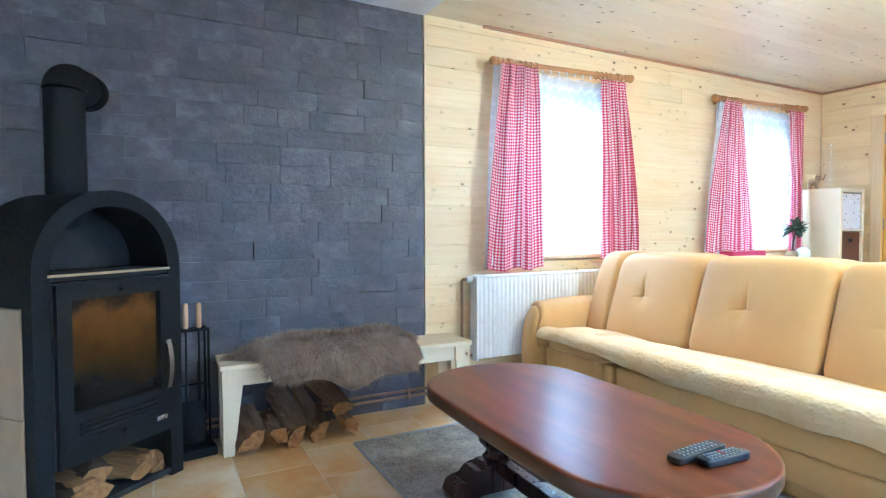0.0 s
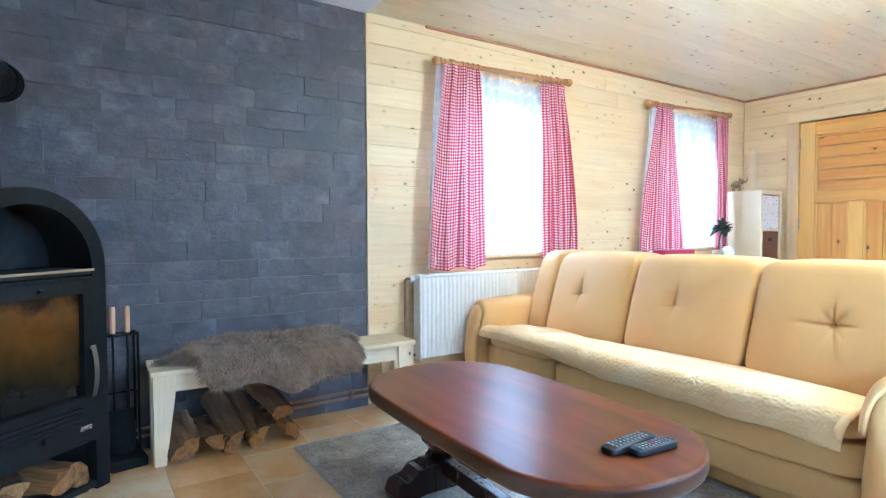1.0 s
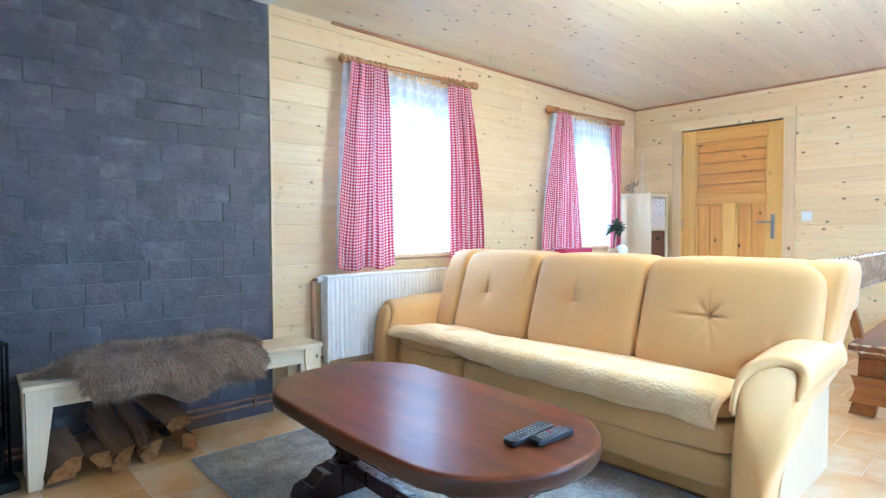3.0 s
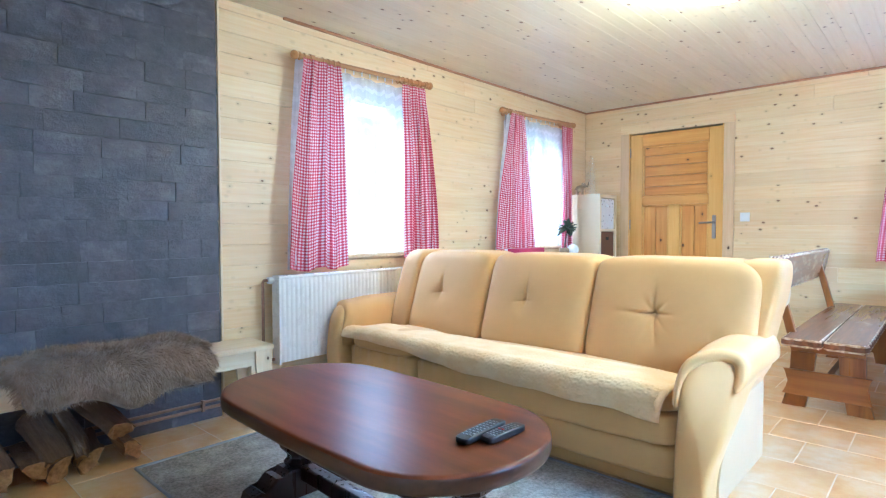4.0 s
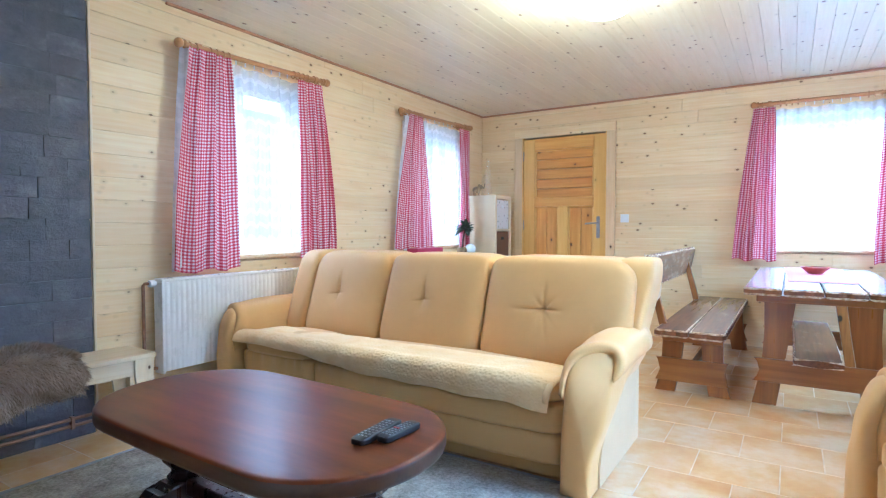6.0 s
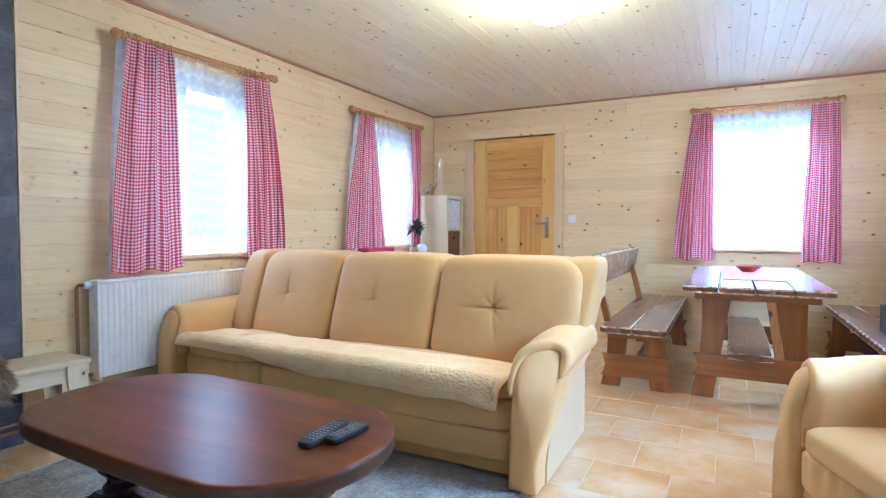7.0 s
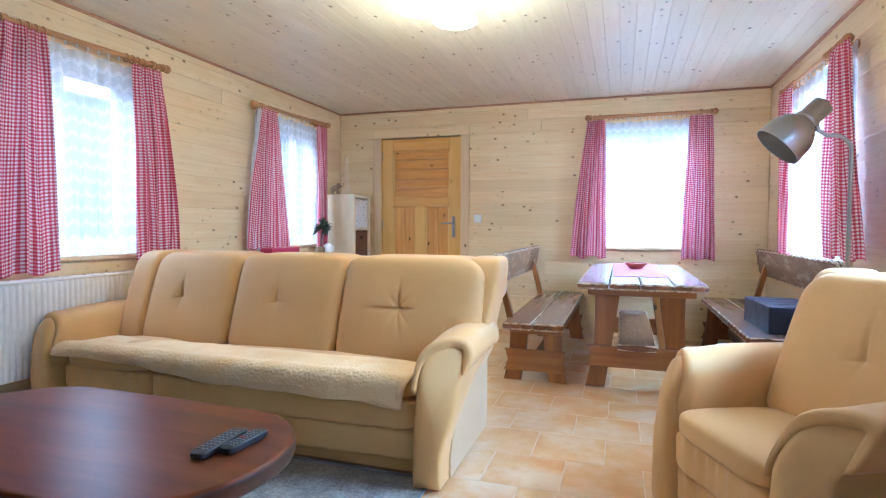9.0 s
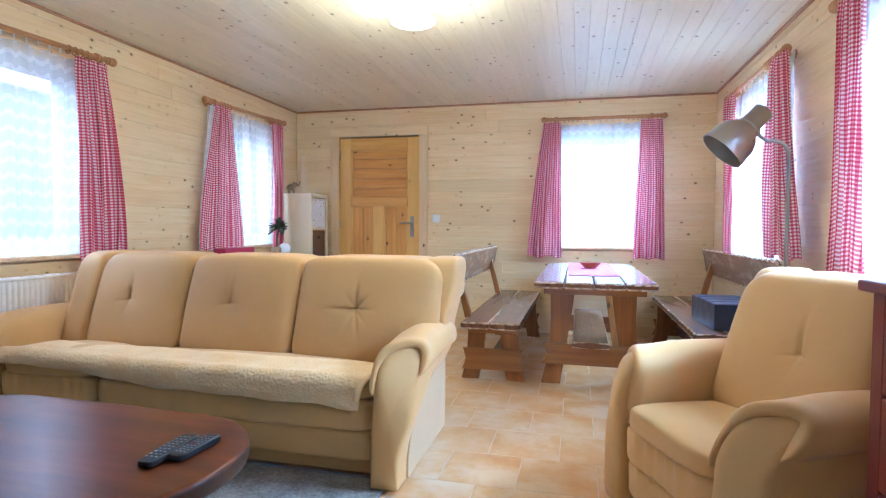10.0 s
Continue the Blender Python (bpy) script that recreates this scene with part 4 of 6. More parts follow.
def stove():
    s = thing("wood_stove", STOVE, "black steel wood stove with an arched top and sooty glass door", "stove")
    R, D, zc = 0.302, 0.40, 0.910
    bm = ring_prism(bmesh.new(), arch(R, zc, 0.0), arch(R - 0.06, zc, 0.0), 0.0, 0.055)
    part("front_arch", bm, "stove", s, smooth=35)
    bm = ring_prism(bmesh.new(), arch(R - 0.006, zc, 0.79), arch(R - 0.05, zc, 0.79), 0.0551, D)
    part("barrel", bm, "stove", s, "black rounded top", smooth=35)
    part("back_panel", prism(bmesh.new(), arch(R - 0.05, zc, 0.02), "y", D - 0.02, D - 0.001), "stove", s)
    part("niche_back", prism(bmesh.new(), arch(R - 0.051, zc, 0.905), "y", 0.24, 0.25), "stove_in", s)
    part("niche_shelf", B(-R + 0.051, R - 0.051, 0.004, 0.24, 0.878, 0.902, 0.003), "stove_in", s)
    part("shelf_edge", B(-R + 0.052, R - 0.052, -0.004, 0.0035, 0.893, 0.903, 0.002), "stove_stone", s, "pale metal shelf lip")
    part("firebox", B(-R + 0.051, R - 0.051, 0.06, D - 0.02, 0.22, 0.877), "stove_in", s)
    part("ash_floor", B(-R + 0.051, R - 0.051, 0.004, D - 0.02, 0.012, 0.035), "stove_in", s)
    for sx in (-1, 1):
        xa, xb = sorted((sx * (R - 0.05), sx * (R - 0.035)))
        part("side_wall", B(xa, xb, 0.0552, D, 0.0, 0.79), "stove_in", s)
        for z0, z1 in ((0.015, 0.400), (0.404, 0.785)):
            xa, xb = sorted((sx * (R - 0.034), sx * (R + 0.004)))
            part("stone_panel", B(xa, xb, 0.062, D - 0.01, z0, z1, 0.004), "stove_stone", s, "beige ceramic side cladding")
    # door with its pane
    o = [(-0.235, 0.215), (0.235, 0.215), (0.235, 0.866), (-0.235, 0.866), (-0.235, 0.215)]
    n = [(-0.182, 0.400), (0.182, 0.400), (0.182, 0.808), (-0.182, 0.808), (-0.182, 0.400)]
    door = part("fire_door", ring_prism(bmesh.new(), o, n, -0.022, 0.05), "stove", s)
    part("door_gap", ring_prism(bmesh.new(), [(-0.241, 0.209), (0.241, 0.209), (0.241, 0.872), (-0.241, 0.872), (-0.241, 0.209)], o, -0.0015, 0.03), "stove_in", s)
    part("pane", B(-0.182, 0.182, 0.004, 0.012, 0.400, 0.808), "fire_glass", door, "amber sooty fire glass")
    for i in range(4):
        part("vent_slat", B(-0.165, 0.160, -0.034 + 0.002 * i, -0.020, 0.352 - 0.019 * i, 0.364 - 0.019 * i, 0.003), "stove", door)
    bm = bmesh.new()

    def strap(u, v):
        bow = 4 * u * (1 - u)
        return Vector((0.198 + 0.022 * v, -0.034 - 0.018 * bow, 0.395 + 0.205 * u))
    sheet(bm, strap, 14, 1)
    bmesh.ops.solidify(bm, geom=bm.faces[:], thickness=0.005)
    tube(bm, [(0.209, -0.020, 0.588), (0.209, -0.038, 0.588)], 0.006, 8)
    part("door_handle", bm, "nickel", door, "flat curved steel handle", smooth=40)
    part("latch_knob", B(0.0, 0.02, -0.036, -0.02, 0.825, 0.84, 0.004), "stove", door)
    part("air_knob", B(0.0, 0.022, -0.040, -0.02, 0.272, 0.294, 0.005), "stove", door)
    part("maker_plate", B(0.155, 0.205, -0.0245, -0.0215, 0.268, 0.286, 0.001), "chrome", door, "small steel plate")
    # flue
    px, py = 0.027, 0.306
    bm = tube(bmesh.new(), [(px, py, 1.14), (px - 0.004, py, 1.625)], 0.073, 28)
    tube(bm, [(px, py, 1.155), (px, py, 1.185)], 0.077, 28)
    part("flue_pipe", bm, "stove", s, smooth=50)
    inv = STOVE.inverted()
    c0 = Vector((px - 0.004, py, 1.625))
    wallp = inv @ Vector((-3.10, -0.262, 1.665))
    d = Vector((wallp.x - c0.x, wallp.y - c0.y, 0)).normalized()
    path = [c0]
    for i in range(1, 9):
        a = math.pi / 2 * i / 8
        path.append(c0 + d * 0.10 * (1 - math.cos(a)) + Vector((0, 0, 0.055 * math.sin(a))))
    path.append(Vector((wallp.x, wallp.y, path[-1].z)))
    part("flue_elbow", tube(bmesh.new(), path, 0.075, 28), "stove", s, smooth=50)
    end = path[-1]
    part("wall_collar", tube(bmesh.new(), [end - d * 0.075, end - d * 0.012], 0.083, 28), "stove", s, smooth=50)
    return s


stove()
for i, (lx, ly, lz, rz, r, ln) in enumerate(((-0.14, 0.16, 0.035, 95, 0.088, 0.30), (-0.02, 0.17, 0.060, 75, 0.095, 0.31), (0.10, 0.16, 0.050, 110, 0.092, 0.30), (0.165, 0.17, 0.035, 92, 0.06, 0.30), (-0.075, 0.15, 0.125, 84, 0.085, 0.30), (0.055, 0.155, 0.130, 101, 0.080, 0.31))):
    log(STOVE @ pose(lx, ly, lz, (20, -35, 50, 100, 200, 150)[i], 0, rz), ln, r, 40 + i, 2.3, "firewood in the stove", "split firewood billet lying below the stove door")


# ---- fire tools ----
def fire_tools():
    t = thing("fire_tools", pose(-2.985, 0.145, 0, 0, 0, 8), "black metal fireside tool stand with beech handles", "fire tools")
    part("base", B(-0.085, 0.125, -0.075, 0.075, 0.0, 0.045, 0.008), "stove", t)
    for x in (-0.080, 0.0):
        for y in (-0.068, 0.068):
            part("post", tube(bmesh.new(), [(x, y, 0.045), (x, y, 0.585)], 0.006, 8), "stove", t, smooth=60)
    for z in (0.30, 0.578):
        part("rail", tube(bmesh.new(), [(0.0, -0.068, z), (-0.080, -0.068, z), (-0.080, 0.068, z), (0.0, 0.068, z)], 0.005, 8), "stove", t, smooth=60)
    part("crossbar", B(-0.008, 0.008, -0.07, 0.07, 0.575, 0.588, 0.003), "stove", t)
    for y in (-0.036, 0.022):
        tool = part("poker", tube(bmesh.new(), [(0.014, y, 0.06), (0.014, y, 0.60)], 0.005, 8), "stove", t, smooth=60)
        part("handle", lathe(bmesh.new(), [(0, 0.592), (0.011, 0.594), (0.0125, 0.63), (0.0125, 0.70), (0.010, 0.712), (0, 0.714)], 14, pose(0.014, y, 0)), "birch", tool, "pale beech grip", smooth=50)
    bm = sheet(bmesh.new(), lambda u, v: Vector((0.03 + 0.02 * math.sin(math.pi * u), -0.06 + 0.10 * u, 0.05 + 0.20 * v)), 10, 6)
    part("shovel_blade", bm, "stove", t, smooth=180)
    part("brush", lathe(bmesh.new(), [(0, 0.052), (0.030, 0.055), (0.032, 0.16), (0.018, 0.185), (0.006, 0.20), (0.006, 0.42), (0, 0.421)], 14, pose(-0.045, 0.03, 0)), "stove_in", t, "black hearth brush", smooth=40)


fire_tools()


# ---- pine bench, sheepskin, firewood ----
def pine_bench():
    x0, x1, y0, y1, zt = -3.085, -2.800, 0.245, 1.575, 0.430
    b = thing("pine_bench", pose((x0 + x1) / 2 + 0.012, (y0 + y1) / 2, 0, 0, 0, -1.6), "pale unfinished pine bench against the slate wall", "bench")
    hx, hy = (x1 - x0) / 2, (y1 - y0) / 2
    part("seat", B(-hx, hx, -hy, hy, zt - 0.024, zt, 0.004), "pine_bench", b)
    part("apron", B(hx - 0.050, hx - 0.028, -hy + 0.075, hy - 0.075, zt - 0.105, zt - 0.0245, 0.002), "pine_bench", b)
    part("apron", B(-hx + 0.028, -hx + 0.050, -hy + 0.075, hy - 0.075, zt - 0.105, zt - 0.0245, 0.002), "pine_bench", b)
    for s in (-1, 1):
        part("end_apron", B(-hx + 0.075, hx - 0.075, min(s * (hy - 0.03), s * (hy - 0.05)), max(s * (hy - 0.03), s * (hy - 0.05)), zt - 0.105, zt - 0.0245, 0.002), "pine_bench", b)
    for sx in (-1, 1):
        for sy in (-1, 1):
            bm = bmesh.new()
            a, w = hy - 0.010, 0.092
            o = [(sy * a, zt - 0.0245), (sy * (a - w), zt - 0.0245), (sy * (a - w), zt - 0.10), (sy * (a - 0.050), 0.0), (sy * (a - 0.004), 0.0)]
            xa, xb = sorted((sx * (hx - 0.010), sx * (hx - 0.027)))
            prism(bm, o, "x", xa, xb, 0.002)
            xa, xb = sorted((sx * (hx - 0.0275), sx * (hx - 0.075)))
            ya, yb = sorted((sy * (a - 0.002), sy * (a - 0.02)))
            box(bm, xa, xb, ya, yb, 0.0, zt - 0.0245, 0.002)
            part("leg", bm, "pine_bench_z", b)


pine_bench()


def pelt():
    t = thing("sheepskin", pose(-2.847, 0.775, 0.43, 0, 0, -1.6), "brown long-haired sheepskin draped over the pine bench", "sheepskin")
    back, edge = -0.205, 0.045
    rad = 0.045

    def width(u):
        body = smoothstep(0.13, 0.22, u) * (1 - 0.45 * smoothstep(0.95, 1.0, u))
        neck = 0.035 + 0.095 * smoothstep(0.0, 0.15, u)
        full = 0.425 + 0.022 * math.sin(8.0 * u + 2.4) + 0.012 * math.sin(23 * u)
        return neck + (full - neck) * body

    def start(u):
        return back + 0.10 * (1 - smoothstep(0.0, 0.24, u)) + 0.02 * math.sin(13 * u) + 0.05 * smoothstep(0.93, 1.0, u)

    def fn(u, v, lift=0.0):
        y = -0.505 + 0.96 * u + 0.015 * math.sin(7 * v)
        s = start(u) + (width(u)) * v
        dome = 0.088 * (max(0.0, 4 * v * (1 - v)) ** 0.5) * min(1.0, 6 * u * (1 - u) + 0.25) * (0.22 + 0.78 * smoothstep(0.06, 0.24, u)) + 0.008 * noise.noise(Vector((u * 12, v * 5, 3)))
        h = 0.004 + dome + lift
        flat_end = edge
        if s < flat_end:
            return Vector((s, y, h))
        a = min((s - flat_end) / rad, math.pi / 2)
        over = max(0.0, s - flat_end - rad * math.pi / 2)
        rr = 0.028 + h
        return Vector((flat_end + rr * math.sin(a), y, -0.028 + rr * math.cos(a) - over))
    bm = sheet(bmesh.new(), fn, 80, 34)
    hide = part("hide", bm, "pelt", t, smooth=180)
    rnd = random.Random(5)
    samples = []
    for _ in range(48000):
        u, v = rnd.random(), rnd.random()
        if rnd.random() > 0.2 + 0.8 * smoothstep(0.05, 0.22, u):
            continue
        p = fn(u, v)
        du, dv = fn(min(1, u + 0.01), v) - fn(max(0, u - 0.01), v), fn(u, min(1, v + 0.02)) - fn(u, max(0, v - 0.02))
        nrm = du.cross(dv)
        nrm = -nrm.normalized() if nrm.length > 1e-9 else Vector((0, 0, 1))
        if nrm.z < -0.3:
            nrm = -nrm
        w = noise.noise_vector(Vector((u * 7, v * 4, 1)))
        samples.append((p, nrm, Vector((0.5, 0.3 * w.y, -0.8)) + 0.6 * w))
    fur("wool", samples, 0.042, t, "pelt", "tangled brown wool", 6, 0.0011)


pelt()
for i, (x, y, z, roll, r, yaw, pitch, ln, wd) in enumerate((
        (-2.900, 0.400, 0.060, 35, 0.110, 10, 20, 0.21, 1.6), (-2.915, 0.495, 0.045, -30, 0.080, 2, 8, 0.22, 2.2), (-2.905, 0.600, 0.035, 60, 0.075, 8, 4, 0.22, 2.4),
        (-2.935, 0.560, 0.125, 15, 0.070, 16, 36, 0.27, 1.9), (-2.930, 0.640, 0.115, -35, 0.072, 10, 38, 0.27, 1.7), (-2.915, 0.740, 0.040, 48, 0.075, -4, 5, 0.23, 2.2),
        (-2.935, 0.770, 0.150, -12, 0.098, 22, 26, 0.24, 2.0), (-2.900, 0.835, 0.048, -55, 0.070, 4, 8, 0.22, 2.2), (-2.945, 0.695, 0.120, 100, 0.055, 5, 34, 0.25, 2.4))):
    log(pose(x, y, z, 0, pitch, yaw) @ pose(0, 0, 0, roll), ln, r, 20 + i, wd)

# ---- rug ----
def rug():
    x0, x1, y0, y1 = -2.690, -0.765, 0.842, 2.16
    t = thing("rug", pose((x0 + x1) / 2, (y0 + y1) / 2, 0), "worn mottled grey rug under the coffee table", "rug")
    hx, hy = (x1 - x0) / 2, (y1 - y0) / 2

    def fn(u, v):
        e = min(u, 1 - u, v, 1 - v)
        return Vector((-hx + 2 * hx * u + 0.004 * math.sin(30 * v), -hy + 2 * hy * v + 0.003 * math.sin(25 * u), 0.010 * smoothstep(0, 0.012, e) + 0.0015 * noise.noise(Vector((u * 14, v * 10, 0)))))
    part("weave", sheet(bmesh.new(), fn, 90, 70), "rug", t, smooth=180)
    for s in (-1, 1):
        part("binding", B(-hx, hx, s * hy - 0.005, s * hy + 0.005, 0.0, 0.011, 0.003), "key_grey", t, "stitched grey edge")
        part("binding", B(s * hx - 0.005, s * hx + 0.005, -hy, hy, 0.0, 0.011, 0.003), "key_grey", t, "stitched grey edge")


rug()


# ---- coffee table and remotes ----
TABLE = pose(-1.502, 1.182, 0, 0, 0, -1.8)
TABLE_TOP = 0.472


def stadium(a, b, n=72):
    """A long outline: two straight sides between nearly round ends."""
    pts = []
    for i in range(n):
        t = 2 * math.pi * i / n
        c, s = math.cos(t), math.sin(t)
        x = b * math.copysign(abs(c) ** 0.94, c) + math.copysign(a - b, c) * smoothstep(0.0, 0.22, abs(c))
        pts.append((x, b * math.copysign(abs(s) ** 0.94, s)))
    return pts


def coffee_table():
    t = thing("coffee_table", TABLE, "oval polished red-brown coffee table on a carved trestle", "coffee table")
    bm = bmesh.new()
    rings = []
    edge = [(0.04, -0.0520), (0.012, -0.0520), (0.004, -0.0480), (0.0, -0.0380), (0.0, -0.0120), (0.0015, -0.0060), (0.005, -0.0020), (0.010, -0.0003), (0.018, 0.0)]
    edge += [(0.06, 0.0), (0.12, 0.0), (0.20, 0.0), (0.28, 0.0)]
    for inset, dz in edge:
        rings.append([bm.verts.new((x, y, TABLE_TOP + dz)) for x, y in stadium(0.645 - inset, 0.334 - inset)])
    # rim and underside take the shade-darkened edge colour
    for k, (r0, r1) in enumerate(zip(rings, rings[1:])):
        for i in range(72):
            bm.faces.new((r0[i], r0[(i + 1) % 72], r1[(i + 1) % 72], r1[i])).material_index = 1 if k < 5 else 0
    bm.faces.new(rings[0]).material_index = 1
    bm.faces.new(rings[-1])
    part("tabletop", bm, ["mahogany", "shaded_table_edge"], t, smooth=60)
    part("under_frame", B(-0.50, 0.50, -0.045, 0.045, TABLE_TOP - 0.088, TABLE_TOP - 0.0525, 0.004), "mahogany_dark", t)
    for s in (-1, 1):
        cx = s * 0.45
        bm = B(cx - 0.035, cx + 0.035, -0.24, 0.24, TABLE_TOP - 0.090, TABLE_TOP - 0.0526, 0.006)
        part("top_cleat", bm, "mahogany_dark", t)
        prof = [(0.052, 0.13), (0.060, 0.150), (0.045, 0.165), (0.045, 0.175), (0.072, 0.205), (0.078, 0.245), (0.062, 0.285), (0.046, 0.305), (0.046, 0.318), (0.064, 0.335), (0.064, TABLE_TOP - 0.091)]
        bm = lathe(bmesh.new(), prof, 8, pose(cx, 0, 0, 0, 0, 22.5))
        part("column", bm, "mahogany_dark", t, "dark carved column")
        o = [(-0.215, 0.012), (-0.225, 0.040), (-0.210, 0.078), (-0.180, 0.090), (-0.158, 0.074), (-0.146, 0.100), (-0.122, 0.122), (-0.090, 0.116), (-0.07, 0.135),
             (0.07, 0.135), (0.090, 0.116), (0.122, 0.122), (0.146, 0.100), (0.158, 0.074), (0.180, 0.090), (0.210, 0.078), (0.225, 0.040), (0.215, 0.012), (0.12, 0.012), (0.09, 0.030), (-0.09, 0.030), (-0.12, 0.012)]
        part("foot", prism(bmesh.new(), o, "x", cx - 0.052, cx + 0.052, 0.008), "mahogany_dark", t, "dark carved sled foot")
    part("stretcher", B(-0.40, 0.40, -0.026, 0.026, 0.085, 0.145, 0.008), "mahogany_dark", t)


coffee_table()


def remote(at, label, w=0.046, ln=0.175, red=False):
    r = thing("remote_control", at, label, "remote control", "remotes on the table")
    bm = soft_box(bmesh.new(), -w / 2, w / 2, -ln / 2, ln / 2, 0.0, 0.020, 7.0, 5)
    part("case", bm, "black_plastic", r, smooth=50)
    rnd = random.Random(int(ln * 1000))
    for j in range(9):
        for i in range(3):
            x, y = (i - 1) * w * 0.27, -ln * 0.36 + j * ln * 0.083
            mt = "key_red" if (red and rnd.random() < 0.1) else "key_grey"
            part("key", B(x - w * 0.07, x + w * 0.07, y - 0.0026, y + 0.0026, 0.0190, 0.0215), mt, r)


remote(pose(-1.045, 1.212, TABLE_TOP + 0.0005, 0, 0, 3), "black remote control with rows of grey keys on the table", 0.048, 0.195)
remote(pose(-0.991, 1.243, TABLE_TOP + 0.0005, 0, 0, -3), "smaller black remote control with grey and red keys", 0.044, 0.155, True)


# ---- sofa and armchair ----
def upholstered(name, at, width, splits, seat_splits, label, category, flare=0.075, rise=0.0, spread=(0.14, 0.14), arm_y=0.0, slope=(0.35, 0.8), lip=(-0.045, -0.088), reach=((-0.01, 0.44), (-0.01, 0.44)), star=0.0):
    """A settee with rolled arms: local x across, y towards the back, front at y = 0. splits: back cushions' edges, from inner arm to inner arm."""
    t = thing(name, at, label, category)
    half = width / 2
    inner = half - 0.125
    depth = 0.72
    part("plinth", B(-inner, inner, 0.05, depth - 0.02, 0.012, 0.085, 0.01), "sofa", t)
    # front apron in two soft bands, and the seat
    for (a, b) in zip(seat_splits, seat_splits[1:]):
        def belly(w, q, a=a, b=b):
            w.y += 0.0055 * math.sin(w.x * 84 + 2.2 * math.sin(w.x * 13)) * (1 if q.y < -0.5 else 0) * (0.25 + 0.75 * max(0, q.z)) + 0.004 * math.sin(23 * w.x + 2)
            return w
        part("apron", soft_box(bmesh.new(), a + 0.003, b - 0.003, 0.0, 0.30, 0.075, 0.215, 9.0, 41, belly), "sofa", t, smooth=180)
        part("apron", soft_box(bmesh.new(), a + 0.003, b - 0.003, -0.012, 0.30, 0.205, 0.345, 8.0, 91, belly), "sofa", t, smooth=180)

        def crown(w, q):
            if q.z > 0:
                w.z += 0.022 * (1 - q.x * q.x) * (1 - 0.6 * q.y * q.y)
            return w
        part("seat_cushion", soft_box(bmesh.new(), a + 0.002, b - 0.002, -0.025, 0.42, 0.325, 0.420, 5.0, 11, crown), "sofa", t, smooth=180)
    # leaning back
    def lean(w, q=None):
        k = max(0.0, w.z - 0.30)
        w.y += 0.30 * k + 0.05 * k * k
        return w
    def frame_fn(w, q):
        k = smoothstep(0.56, 0.74, w.z)
        w.x = q.x * (inner + 0.115 + (spread[1 if q.x > 0 else 0] - 0.125) * k)
        return lean(w)
    part("back_frame", soft_box(bmesh.new(), -inner - 0.1, inner + 0.1, 0.555, 0.70, 0.06, 0.895, 10.0, 15, frame_fn), "sofa_side", t, smooth=180)
    for s in (-1, 1):
        def wing(w, q, s=s):
            w = lean(w)
            w.x += -s * (0.045 if s > 0 else 0.0) * (1 - smoothstep(0.5, 0.85, w.z))
            return w
        xa, xb = sorted((s * (inner + reach[1 if s > 0 else 0][0]), s * (inner + spread[1 if s > 0 else 0])))
        part("wing", soft_box(bmesh.new(), xa, xb, reach[1 if s > 0 else 0][1], 0.645, 0.43 if s > 0 else 0.37, 0.915, 6.0 if s < 0 else 8.0, 13, wing), "sofa", t, smooth=180)
    for k, (a, b) in enumerate(zip(splits, splits[1:])):
        cx, hw = (a + b) / 2, (b - a) / 2

        tuft, pucker = (1.0, True) if 0 < k == len(splits) - 2 else (0.55, False)
        tuft_x = star
        outer_side = -1 if k == 0 else (1 if pucker else 0)

        def plump(w, q, cx=cx, hw=hw, tuft=tuft, pucker=pucker, tuft_x=tuft_x, outer_side=outer_side):
            px, pz = (w.x - cx) / hw, (w.z - 0.665) / 0.24
            if q.y < 0:
                dx, dz = w.x - cx - tuft_x, w.z - 0.66
                w.y -= 0.030 * max(0.0, 1 - px ** 4) * max(0.0, 1 - 0.5 * pz * pz)
                w.y += 0.014 * math.exp(-(dx * dx + dz * dz) / 0.0032)
                w.y += tuft * 0.010 * math.exp(-(dx * dx + dz * dz) / 0.00022)
                folds = ((1.57, 0.021, 0.10), (1.35, 0.010, 0.06), (3.3, 0.008, 0.05), (0.1, 0.006, 0.04), (4.6, 0.006, 0.05))
                if pucker:
                    folds = ((1.57, 0.021, 0.085), (3.14, 0.018, 0.10), (0.05, 0.017, 0.06), (0.80, 0.012, 0.06), (2.20, 0.012, 0.06), (4.3, 0.007, 0.09), (4.95, 0.009, 0.10), (5.5, 0.006, 0.07))
                for ang, deep, far in folds:
                    along, off = dx * math.cos(ang) + dz * math.sin(ang), -dx * math.sin(ang) + dz * math.cos(ang)
                    if along > 0:
                        w.y += tuft * deep * math.exp(-(off / (0.0045 + 0.06 * along)) ** 2) * math.exp(-(along / far) ** 2)
                if pucker:
                    for cxp, deep in ((0.60, 0.008), (0.67, 0.010), (0.73, 0.007)):
                        w.y += deep * math.exp(-((px - cxp) / 0.022) ** 2) * math.exp(-((w.z - 0.575) / 0.035) ** 2)
            w.z -= 0.012 * px ** 4 * max(0, pz)
            if px * outer_side > 0.6:
                w.z -= 0.045 * ((abs(px) - 0.6) / 0.4) ** 2 * smoothstep(0.1, 1.0, pz)
            return lean(w)
        cu = part("back_cushion", soft_box(bmesh.new(), a + 0.001, b - 0.001, 0.305, 0.60, 0.40, 0.915, 11.0, 75, plump, 1.35), "sofa", t, smooth=180)
        bm = bmesh.new()
        bmesh.ops.create_uvsphere(bm, u_segments=12, v_segments=8, radius=0.005)
        bmesh.ops.transform(bm, matrix=Matrix.Translation(lean(Vector((cx + tuft_x, 0.326, 0.66)))), verts=bm.verts)
        part("button", bm, "sofa", cu, smooth=180)
